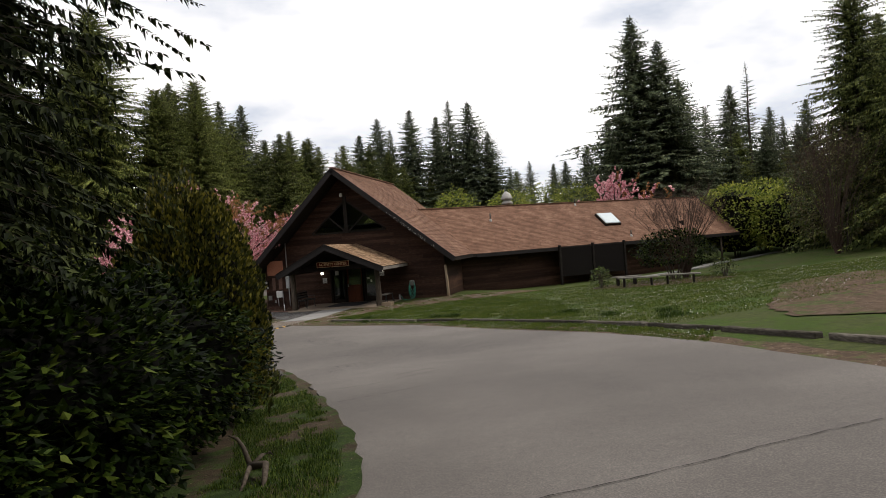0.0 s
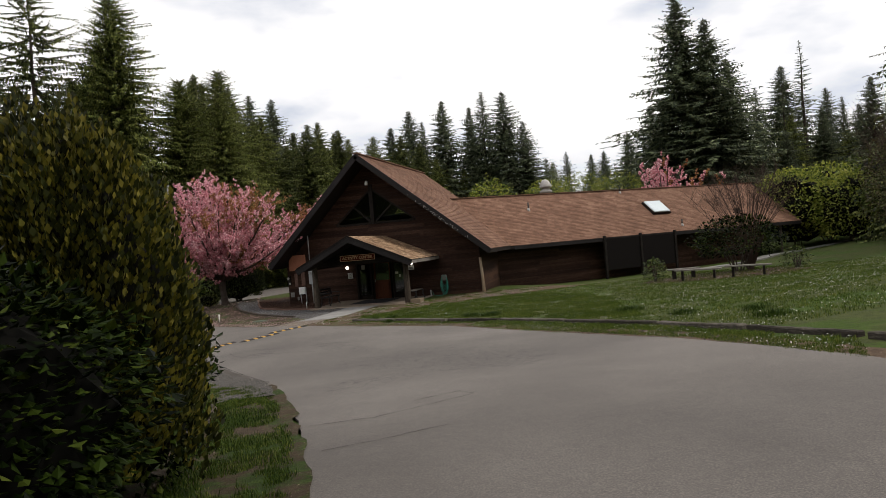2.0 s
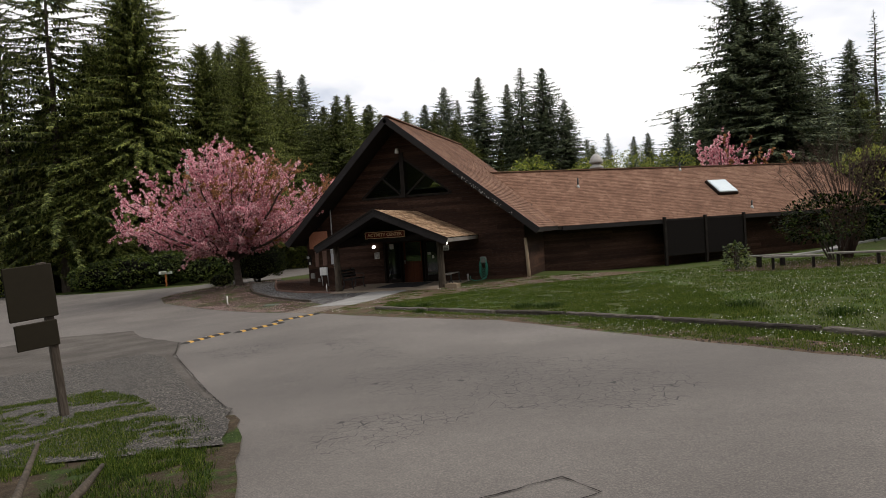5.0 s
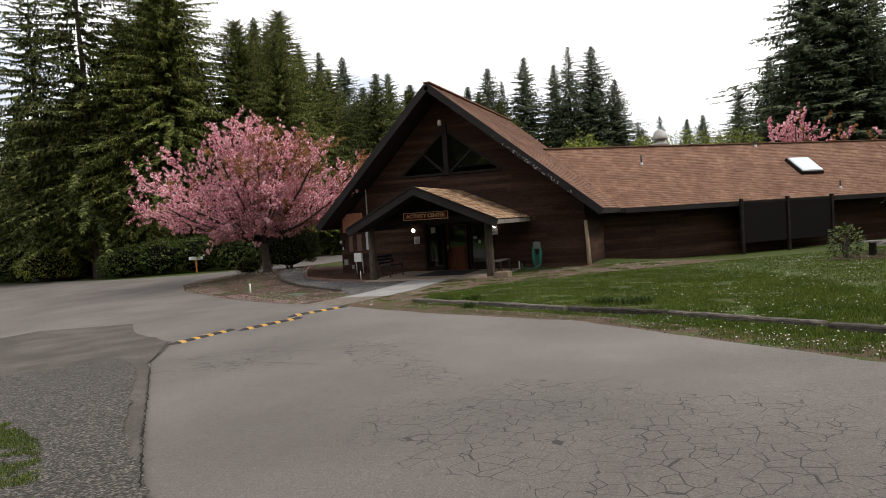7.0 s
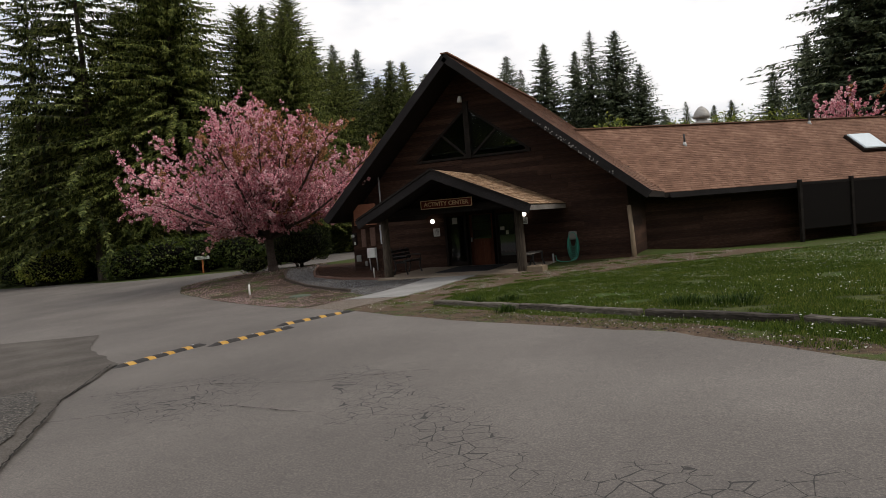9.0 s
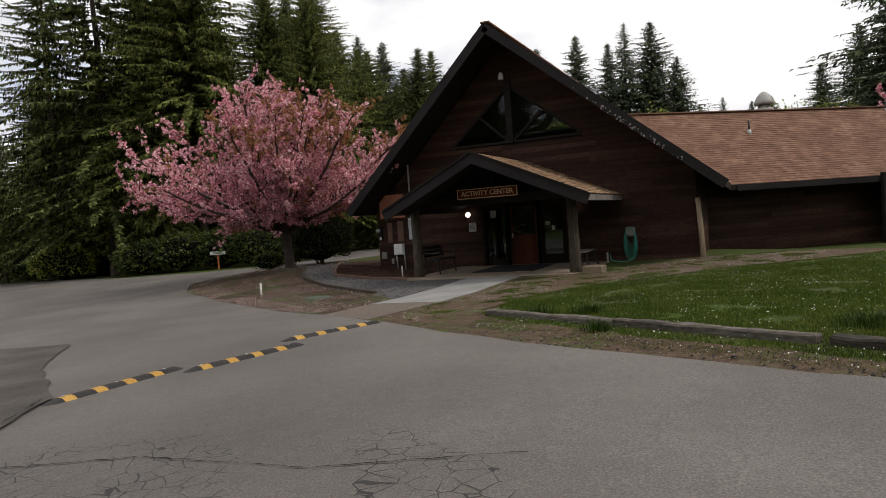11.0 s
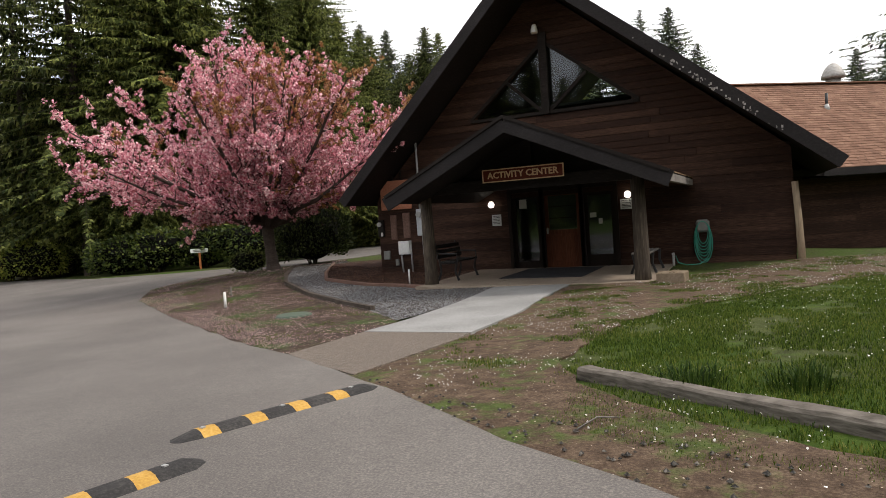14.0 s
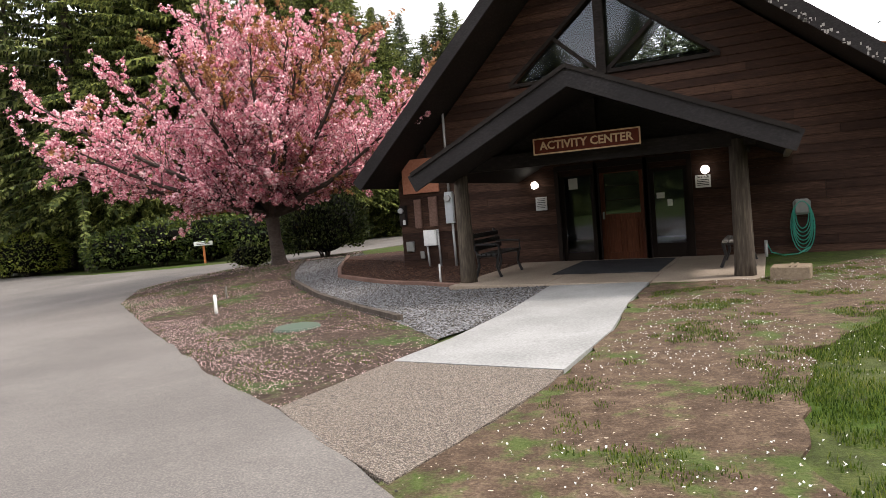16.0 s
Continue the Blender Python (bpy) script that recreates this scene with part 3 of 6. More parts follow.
sheet("soil_mound", [(17.2, -19.8), (18.5, -16), (20.1, -13.8), (23, -13.6), (25, -16), (23, -22), (18.5, -24), (17.0, -22.5)], 0.5, 0.022, M_DIRT, "mound of bare brown soil in the lawn", "ground", 0.25, 9, 0.3)
sheet("hedge_verge", [(12.45, -38.0), (11.96, -33.0), (11.56, -31.5), (11.1, -30.2), (10.34, -28.7), (9.29, -26.7), (7.72, -24.25), (6.9, -23.2), (5.2, -23.4), (4.6, -25.2), (6.0, -25.4), (6.9, -25.6), (8.2, -27.6), (9.0, -30.5), (9.6, -33), (9.8, -38)], 0.5, 0.05, M_VERGE, "leafy brown soil and weeds under the hedge", "ground", 0.12, 11, 0.25)
sheet("concrete_path", [(0.14, -9.35), (0.22, -8.28), (0.17, -6.42), (-0.06, -3.93), (1.55, -3.93), (1.62, -6.0), (1.84, -8.0), (1.86, -9.75)], 0.35, 0.036, M_CONC, "pale smooth concrete footpath to the porch", "path", 0.0, 0, 0.3, 0.12)
sheet("aggregate_path", [(0.06, -10.85), (0.14, -9.36), (1.86, -9.76), (1.88, -10.2), (1.8, -11.1), (1.68, -12.0), (0.88, -11.47)], 0.3, 0.032, M_AGG, "tan exposed-aggregate concrete apron", "path", 0.012, 4, 0.15, 0.12)
sheet("side_path", [(16.4, 5.5), (18.6, 9.5), (22.2, 18.4), (28.4, 22.6), (28.9, 21.9), (23.2, 17.8), (19.6, 9.2), (17.2, 5.2)], 0.6, 0.09, M_CONC, "concrete footpath along the far lawn", "path", 0.0, 0, 0.5, 0.2)



def road_crack(points, seed, width=0.016, lift=0.04):
    rnd = random.Random(seed)
    pts = [Vector(points[0])]
    for a, b in zip(points[:-1], points[1:]):
        a, b = Vector(a), Vector(b)
        k = max(2, int((b - a).length / 0.07))
        s_ = Vector((-(b - a).y, (b - a).x)).normalized()
        for q in range(1, k + 1):
            pts.append(a + (b - a) * (q / k) + s_ * rnd.uniform(-0.012, 0.012))
    v, f = [], []
    for k, p in enumerate(pts):
        d = (pts[min(k + 1, len(pts) - 1)] - pts[max(0, k - 1)]).normalized()
        w = width * rnd.uniform(0.1, 1.0)
        for sg in (-1, 1):
            x, y = p.x - d.y * w * sg * 0.5, p.y + d.x * w * sg * 0.5
            v.append((x, y, land(x, y) + lift))
        if k:
            f.append((2 * k - 2, 2 * k, 2 * k + 1, 2 * k - 1))
    tagged(part("road_crack", mesh_from("road_crack", v, f), M_CRACK, None), "dark open crack in the asphalt", "crack", "", "structure")


M_CRACK = plain("crack_shadow_dirt", (0.018, 0.016, 0.014), 0.95)
road_crack([(9.2, -26.5), (9.9, -26.3), (10.35, -25.85), (10.8, -25.35), (10.55, -25.1), (10.1, -25.5)], 1, 0.018)
road_crack([(12.6, -32.1), (13.1, -31.9), (13.7, -31.6), (14.55, -31.1), (15.6, -30.6)], 2, 0.014)
road_crack([(9.9, -27.6), (10.4, -27.3), (10.9, -26.9)], 3, 0.015)
road_crack([(2.4, -18.3), (3.6, -17.9), (4.9, -17.9), (6.0, -17.5)], 7, 0.014)
road_crack([(2.9, -19.2), (4.2, -18.6), (5.6, -18.9)], 8, 0.014)
road_crack([(0.9, -16.7), (2.3, -18.5), (3.95, -20.2), (5.7, -22.0), (6.6, -22.9)], 9, 0.026, 0.072)

# ---------------- main hall ----------------
XL, XR, YB = -5.0, 5.72, 10.2
APX, APZ = 0.06, 7.52
EAVE_L, EAVE_R, EAVE_Z = -5.24, 6.54, 2.2
YF = -1.42
SL, SR = (APZ - EAVE_Z) / (APX - EAVE_L), (APZ - EAVE_Z) / (EAVE_R - APX)
ROW = 0.172


def roof_z(x):
    return APZ - (SL * (APX - x) if x < APX else SR * (x - APX))


def under(x):
    return roof_z(x) - 0.30


WIN = ((-1.80, 4.05), (2.42, 4.05), (0.2, 5.76))
OPENINGS = [(-0.92, -0.14, 0.0, 2.03), (-0.04, 0.90, 0.0, 2.03), (1.0, 1.78, 0.0, 2.03)]


def win_span(z):
    """The triangular window's span at height z, or None."""
    (x0, z0), (x1, _), (xa, za) = WIN
    if not z0 < z < za:
        return None
    f = (z - z0) / (za - z0)
    return (x0 + (xa - x0) * f, x1 + (xa - x1) * f)


def shell(name, poly, y0, y1):
    v = [(x, y0, z) for x, z in poly] + [(x, y1, z) for x, z in poly]
    k = len(poly)
    f = [tuple(range(k)), tuple(reversed(range(k, 2 * k)))] + [(i, i + k, (i + 1) % k + k, (i + 1) % k) for i in range(k)]
    return mesh_from(name, v, f)


def gable_backing():
    """Wall core in slabs round the openings, 0.16 m thick."""
    bm = bmesh.new()

    def slab(poly):
        fr = [bm.verts.new((x, 0.02, z)) for x, z in poly]
        bk = [bm.verts.new((x, 0.18, z)) for x, z in poly]
        bm.faces.new(fr)
        bm.faces.new(bk[::-1])
        for i in range(len(poly)):
            j = (i + 1) % len(poly)
            bm.faces.new((fr[i], bk[i], bk[j], fr[j]))
    xs = [XL, -0.92, -0.14, -0.04, 0.90, 1.0, 1.78, XR]
    for a, b in ((0, 1), (2, 3), (4, 5), (6, 7)):
        slab([(xs[a], -0.3), (xs[b], -0.3), (xs[b], 2.03), (xs[a], 2.03)])
    slab([(XL, 2.03), (XR, 2.03), (XR, under(XR)), (APX + (APZ - 0.3 - WIN[0][1]) / SR, WIN[0][1]), (APX - (APZ - 0.3 - WIN[0][1]) / SL, WIN[0][1]), (XL, under(XL))])
    zt = WIN[2][1]
    lo = WIN[0][1]
    slab([(APX - (APZ - 0.3 - lo) / SL, lo), (WIN[0][0], lo), (WIN[2][0], zt), (APX - (APZ - 0.3 - zt) / SL, zt)])
    slab([(WIN[1][0], lo), (APX + (APZ - 0.3 - lo) / SR, lo), (APX + (APZ - 0.3 - zt) / SR, zt), (WIN[2][0], zt)])
    slab([(APX - (APZ - 0.3 - zt) / SL, zt), (APX + (APZ - 0.3 - zt) / SR, zt), (APX, APZ - 0.3)])
    return bm


hall = thing("activity_hall", "dark cedar-clad hall with a steep brown shingled gable roof", "building")
wall_front = part("wall", gable_backing(), M_TRIM, hall, "front gable wall of dark stained cedar boards")
bmw = boxes(((XL + 0.09, (YB) / 2 + 0.1, 1.2), (0.18, YB - 0.2, 3.0)), ((XR - 0.09, 2.6, 1.2), (0.18, 4.9, 3.0)), ((XR - 0.09, 8.2, 1.2), (0.18, 4.0, 3.0)), ((0.36, YB - 0.09, 1.2), (XR - XL - 0.4, 0.18, 3.0)))
wall_side = part("wall", bmw, M_TRIM, hall, "side walls")
bm = bmesh.new()
box(bm, (0.36, YB + 0.02, 3.4), (6.0, 0.16, 1.5))
part("wall", bm, M_TRIM, hall, "rear gable wall")
# interior seen through the panes, its dimness put into the plaster colour
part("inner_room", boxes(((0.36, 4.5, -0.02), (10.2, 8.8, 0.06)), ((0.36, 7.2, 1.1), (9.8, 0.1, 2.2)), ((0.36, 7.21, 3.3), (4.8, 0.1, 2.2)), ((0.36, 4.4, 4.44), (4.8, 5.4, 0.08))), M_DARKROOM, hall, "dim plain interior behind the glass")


def board(bot, top, z0, z1, y=0.0, name="board"):
    """One siding board with slanted ends, lapped over the one below."""
    (a0, a1), (b0, b1) = bot, top
    yo, yi = y - 0.026, y + 0.02
    v = [(a0, yo, z0), (a1, yo, z0), (b1, yo + 0.016, z1), (b0, yo + 0.016, z1), (a0, yi, z0), (a1, yi, z0), (b1, yi, z1), (b0, yi, z1)]
    return mesh_from(name, v, [(0, 1, 2, 3), (4, 7, 6, 5), (0, 4, 5, 1), (1, 5, 6, 2), (2, 6, 7, 3), (3, 7, 4, 0)])


rb = random.Random(5)


def clad_gable():
    rows = int((APZ - 0.4) / ROW)
    for r in range(-1, rows):
        z0, z1 = r * ROW + 0.003, (r + 1) * ROW - 0.003

        def lim(z):
            return max(XL - 0.0, APX - (APZ - 0.31 - z) / SL), min(XR, APX + (APZ - 0.31 - z) / SR)
        spans = [[lim(z0), lim(z1)]]
        cuts = []
        s0, s1 = win_span(z0), win_span(z1)
        if s0 or s1:
            s0 = s0 or (s1 if s1 else None)
            s1 = s1 or ((WIN[2][0],) * 2)
            if z0 < WIN[0][1]:
                s0 = s1
            cuts.append((s0, s1))
        if z1 < 2.06:
            cuts.append(((-0.97, 1.83), (-0.97, 1.83)))
        for c0, c1 in cuts:
            nxt = []
            for lo, hi in spans:
                if c0[0] > lo[0] and c0[1] < lo[1]:
                    nxt += [[(lo[0], c0[0]), (hi[0], c1[0])], [(c0[1], lo[1]), (c1[1], hi[1])]]
                else:
                    nxt.append([lo, hi])
            spans = nxt
        for lo, hi in spans:
            w = lo[1] - lo[0]
            if w < 0.06 or hi[1] - hi[0] < 0.02:
                continue
            joints = []
            if w > 3.2:
                x = lo[0] + rb.uniform(1.2, 3.6)
                while x < lo[1] - 1.0 and x < hi[1] - 0.5:
                    if x > hi[0] + 0.5:
                        joints.append(x)
                    x += rb.uniform(2.4, 4.2)
            e0, e1 = [lo[0]] + joints + [lo[1]], [hi[0]] + joints + [hi[1]]
            for k in range(len(e0) - 1):
                part("board", board((e0[k] + 0.002, e0[k + 1] - 0.002), (e1[k] + 0.002, e1[k + 1] - 0.002), z0, z1, 0.0), M_CEDAR, wall_front)


def clad_run(parent, length, z0, height, turn):
    """Boards on a straight wall: parts of parent, along local x, outward local -y."""
    for r in range(int(height / ROW)):
        x = 0.0
        while x < length - 0.01:
            e = min(length, x + rb.uniform(2.6, 4.6))
            if length - e < 0.8:
                e = length
            ob = part("board", board((x + 0.002, e - 0.002), (x + 0.002, e - 0.002), z0 + r * ROW + 0.003, z0 + (r + 1) * ROW - 0.003), M_CEDAR, parent)
            ob.matrix_basis = turn
            x = e


def roof_slab(name, eave, ridge, y0, y1, parent, thick=0.22, mat=None):
    """A sloping deck between two lines given as (x, z)."""
    (xe, ze), (xr, zr) = eave, ridge
    poly = [(xe, ze - thick), (xe, ze), (xr, zr), (xr, zr - thick)]
    return part(name, shell(name, poly, y0, y1), mat or M_TRIM, parent)


def shingles(eave, ridge, y0, y1, course, tab, seed, lift=0.012):
    """Courses of lapped tabs on a slope; returns vertices and faces, one island a tab."""
    rnd = random.Random(seed)
    (xe, ze), (xr, zr) = eave, ridge
    L = math.hypot(xr - xe, zr - ze)
    ux, uz = (xr - xe) / L, (zr - ze) / L
    nx, nz = (-uz, ux) if ux > 0 else (uz, -ux)
    if nz < 0:
        nx, nz = -nx, -nz
    v, f = [], []
    s = 0.0
    while s < L - 0.02:
        e = min(L, s + course)
        y = y0 - rnd.uniform(0, tab)
        while y < y1:
            a, b = max(y, y0), min(y + tab - 0.008, y1)
            y += tab
            if b - a < 0.02:
                continue
            hi = lift + rnd.uniform(0.0, 0.006)
            jag = rnd.uniform(-0.012, 0.012)
            s0 = max(0.0, s + jag)
            i = len(v)
            for (ss, h) in ((s0, hi + 0.008), (e, hi - 0.006)):
                for yy in (a, b):
                    v.append((xe + ux * ss + nx * h, yy, ze + uz * ss + nz * h))
            for yy in (a, b):
                v.append((xe + ux * s0 + nx * 0.0, yy, ze + uz * s0))
            f += [(i, i + 1, i + 3, i + 2), (i, i + 4, i + 5, i + 1)]
        s = e
    return v, f


roof = part("roof", shell("roof", [(EAVE_R, EAVE_Z - 0.2), (EAVE_R, EAVE_Z), (APX, APZ), (EAVE_L, EAVE_Z), (EAVE_L, EAVE_Z - 0.2), (APX, APZ - 0.24)], YF, YB + 0.5), M_TRIM, hall, "steep gable roof deck with deep front overhang")
for side, sd in ((EAVE_R, 1), (EAVE_L, 2)):
    v, f = shingles((side, EAVE_Z), (APX, APZ), YF - 0.02, YB + 0.5, 0.145, 0.3, sd)
    tagged(part("shingles", mesh_from("shingles", v, f), M_SHINGLE, roof, "brown asphalt shingles"), kind="stuff")
bm = bmesh.new()
for xe in (EAVE_L, EAVE_R):
    sg = 1 if xe > 0 else -1
    beam(bm, (APX - sg * 0.02, YF - 0.03, APZ - 0.13), (xe + sg * 0.03, YF - 0.03, EAVE_Z - 0.13), 0.06, 0.27)
part("bargeboard", bm, M_FASCIA, roof, "weathered grey-brown bargeboards")
bm = bmesh.new()
beam(bm, (APX, YF, APZ + 0.03), (APX, YB + 0.5, APZ + 0.03), 0.28, 0.04)
part("ridge_cap", bm, M_SHINGLE, roof)
bm = bmesh.new()
for k in range(60):
    f_ = min(0.84, max(0.4, rb.gauss(0.63, 0.09)))
    x = APX + (EAVE_R - APX) * f_
    box(bm, (x, YF - 0.062, roof_z(x) - 0.2 + rb.uniform(-0.1, 0.05)), (rb.uniform(0.01, 0.05), 0.006, rb.uniform(0.01, 0.06)), 0)
tagged(part("peeling_paint", bm, plain("pale_peeling_paint", (0.3, 0.28, 0.26), 0.9), roof, "pale flaking paint along the bargeboard"), kind="stuff")

# triangular window
window_1 = thing("window_1", "triangular gable window with dark timber mullions", "window", kind="structure")
(wx0, wz0), (wx1, _), (wxa, wza) = WIN
part("pane", mesh_from("pane", [(wx0, 0.08, wz0), (wxa, 0.08, wz0), (wxa, 0.08, wza)], [(0, 1, 2)]), M_GLASS, window_1)
part("pane", mesh_from("pane", [(wxa, 0.08, wz0), (wx1, 0.08, wz0), (wxa, 0.08, wza)], [(0, 1, 2)]), M_GLASS, window_1)
bm = bmesh.new()
beam(bm, (wx0 - 0.1, -0.02, wz0 - 0.03), (wx1 + 0.1, -0.02, wz0 - 0.03), 0.10, 0.08)
beam(bm, (wx0 - 0.08, -0.02, wz0), (wxa, -0.02, wza + 0.05), 0.10, 0.08)
beam(bm, (wx1 + 0.08, -0.02, wz0), (wxa, -0.02, wza + 0.05), 0.10, 0.08)
part("window_frame", bm, M_TRIM, window_1)
bm = bmesh.new()
box(bm, (wxa + 0.0, -0.05, (wz0 + wza) / 2 + 0.1), (0.2, 0.16, wza - wz0 + 0.35))
part("mullion", bm, M_TRIM, window_1, "thick central timber post")
for ex, ez in (((wx0 + wxa) / 2 - 0.02, (wz0 + wza) / 2), ((wx1 + wxa) / 2 - 0.05, (wz0 + wza) / 2)):
    bm = bmesh.new()
    beam(bm, (wxa + (0.1 if ex > wxa else -0.1), -0.0, wz0), (ex, -0.0, ez), 0.10, 0.08)
    part("mullion", bm, M_TRIM, window_1, "diagonal mullion")

flood = thing("flood_lamp", "white floodlight under the gable peak", "lamp", pose(0.06, -0.06, 6.1))
v, f = [], []
tube(v, f, [(0, -0.16, 0.12), (0, -0.17, 0.0), (0, -0.18, -0.09)], [0.05, 0.085, 0.09], 10)
part("shade", mesh_from("shade", v, f), M_WHITE, flood)
part("bracket", boxes(((0, -0.04, 0.1), (0.04, 0.16, 0.04))), M_GREYMETAL, flood)

clad_gable()

# corner post and side cladding
clad_run(wall_side, 5.0, 0.0, 2.2, pose(XR, 0.02, 0, 0, 0, 90))
corner = tube_mesh("corner_post", [(5.84, -0.12, -0.25), (5.80, -0.1, 0.9), (5.75, -0.08, 1.78)], [0.085, 0.075, 0.07], 9)
solo("corner_post", corner, M_PALELOG, "pale weathered log post leaning at the wall corner", "post")

# ---------------- wing ----------------
WA = 39.08
WU, WN = Vector((math.cos(radians(WA)), math.sin(radians(WA)))), Vector((math.sin(radians(WA)), -math.cos(radians(WA))))
W_RIDGE, W_RZ, W_EAVE, W_EZ, W_END = -3.68, 5.33, 0.365, 2.172, 32.2
WT = pose(0, 0, 0, 0, 0, WA)      # local x along the wing, local -y towards the lawn


wing = thing("long_wing", "long low wing with brown shingled roof and dark cedar walls", "building", WT)
yr, ye = -W_RIDGE, -W_EAVE
yb = yr + (yr - ye)
P_W = (W_RZ - W_EZ) / (yr - ye)
deck = [(ye, W_EZ - 0.2), (ye, W_EZ), (yr, W_RZ), (yb, W_EZ), (yb, W_EZ - 0.2), (yr, W_RZ - 0.24)]
U0 = 6.3


def along(poly, u0, u1, name):
    k = len(poly)
    v = [(u0, y, z) for y, z in poly] + [(u1, y, z) for y, z in poly]
    f = [tuple(range(k)), tuple(reversed(range(k, 2 * k)))] + [(i, i + k, (i + 1) % k + k, (i + 1) % k) for i in range(k)]
    return mesh_from(name, v, f)


def on_hall(u, y):
    """Height of the hall's roof over a place of the wing, or low if the place is outside it."""
    x, yy = WU.x * u - WU.y * y, WU.y * u + WU.x * y
    return roof_z(x) if EAVE_L < x < EAVE_R and YF < yy < YB + 0.5 else -9


wing_roof = part("roof", along(deck, 9.6, W_END, "roof"), M_TRIM, wing, "low gable roof deck")
part("valley", along([(ye, W_EZ - 0.2), (ye, W_EZ), (yr, W_RZ), (yr, W_RZ - 0.24)], 6.35, 9.598, "valley"), M_TRIM, wing_roof, "roof deck running into the steep roof")


def wing_shingles():
    rnd = random.Random(11)
    v, f = [], []
    for front in (True, False):
        L = math.hypot(yr - ye, W_RZ - W_EZ)
        c, tab = 0.145, 0.3
        for r in range(int(L / c) + 1):
            s0, s1 = r * c, min(L, (r + 1) * c)
            u = U0 - rnd.uniform(0, tab)
            while u < W_END:
                a, b = u, min(u + tab - 0.008, W_END)
                u += tab
                def at_(s, uu, h):
                    fr = s / L
                    y = ye + (yr - ye) * fr if front else yb + (yr - yb) * fr
                    return (uu, y, W_EZ + (W_RZ - W_EZ) * fr + h)
                m_ = at_((s0 + s1) / 2, (a + b) / 2, 0)
                if on_hall(m_[0], m_[1]) > m_[2] + 0.06 or (not front and m_[0] < 9.7 and on_hall(m_[0], m_[1]) < -5):
                    continue
                hi = 0.012 + rnd.uniform(0, 0.006)
                q = s0 + rnd.uniform(-0.012, 0.012) if r else 0.0
                i = len(v)
                v += [at_(q, a, hi + 0.01), at_(q, b, hi + 0.01), at_(s1, a, hi - 0.006), at_(s1, b, hi - 0.006), at_(q, a, 0), at_(q, b, 0)]
                f += [(i, i + 1, i + 3, i + 2), (i, i + 4, i + 5, i + 1)]
    tagged(part("shingles", mesh_from("shingles", v, f), M_SHINGLE, wing_roof, "brown asphalt shingles"), kind="stuff")


wing_shingles()
bm = boxes((((8.36 + W_END) / 2, ye - 0.03, W_EZ - 0.12), (W_END - 8.36, 0.05, 0.2)))
beam(bm, (W_END + 0.03, ye, W_EZ - 0.11), (W_END + 0.03, yr, W_RZ - 0.11), 0.05, 0.24)
part("fascia", bm, M_FASCIA, wing_roof, "dark weathered eaves board")
bm = bmesh.new()
beam(bm, (6.5, yr, W_RZ + 0.03), (W_END, yr, W_RZ + 0.03), 0.28, 0.04)
part("ridge_cap", bm, M_SHINGLE, wing_roof)
YW = ye + 0.95
W_LEN = 27.5
wing_wall = part("wall", boxes((((7.4 + W_LEN) / 2, YW + 0.1, 1.2), (W_LEN - 7.4, 0.18, 3.4)), ((W_LEN - 0.1, YW + 2.6, 1.6), (0.18, 5.0, 3.6)), (((7.4 + W_LEN) / 2, yb - 0.8, 1.2), (W_LEN - 7.4, 0.18, 3.4))), M_TRIM, wing, "long wall of dark stained cedar boards")
clad_run(wing_wall, W_LEN - 7.5, -0.45, 2.9, pose(7.5, YW, 0))
part("soffit", boxes((((8.5 + W_END) / 2, ye + 0.5, W_EZ - 0.23), (W_END - 8.5, 1.0, 0.03))), M_TRIM, wing)
for u_ in (30.4,):
    part("porch_post", tube_mesh("porch_post", [(u_, ye + 0.25, -0.2), (u_, ye + 0.25, W_EZ - 0.1)], [0.08, 0.075], 8), M_LOG, wing)
# screen panels between posts
for k, (a, b) in enumerate(((14.67, 17.45), (17.45, 20.25))):
    screen = thing("privacy_screen", "dark mesh privacy screen between posts under the eaves", "screen", WT, "screens along the wing")
    part("panel", boxes((((a + b) / 2, ye - 0.12, 1.12), (b - a - 0.2, 0.05, 1.9)), bevel=0.01), M_SCREEN, screen)
    part("post", boxes(((a, ye - 0.12, 0.92), (0.15, 0.15, 2.75)), bevel=0.012), M_TRIM, screen)
    part("rail", boxes((((a + b) / 2, ye - 0.12, 2.09), (b - a - 0.16, 0.07, 0.06))), M_TRIM, screen)
last_post = solo("screen_post", boxes(((20.25, ye - 0.12, 0.92), (0.15, 0.15, 2.75)), bevel=0.012), M_TRIM, "dark timber post under the eaves", "post", "screens along the wing", m=WT)

skyl = thing("skylight", "pale domed skylight with dark curb on the shingled roof", "skylight", WT @ pose(20.85, 1.72, W_RZ - (yr - 1.72) * P_W) @ Matrix.Rotation(math.atan(P_W), 4, "X"))
part("curb", boxes(((0, 0, 0.08), (1.5, 1.38, 0.18)), bevel=0.02), M_DARKFRAME, skyl)
part("dome", boxes(((0, 0, 0.2), (1.38, 1.26, 0.1)), bevel=0.04), M_SKYL, skyl)


def vent_pipe(u, d, h):
    y = -d
    z = W_RZ - (yr - y) * P_W
    o = thing("vent_pipe", "small metal vent pipe with pale flashing on the roof", "pipe", WT @ pose(u, y, z), "roof vents")
    part("pipe", tube_mesh("pipe", [(0, 0, -0.1), (0, 0, h)], [0.045, 0.045], 9), M_BLACK, o)
    part("flashing", tube_mesh("flashing", [(0, 0, -0.12), (0, 0, 0.14)], [0.12, 0.06], 9), M_GALV, o)


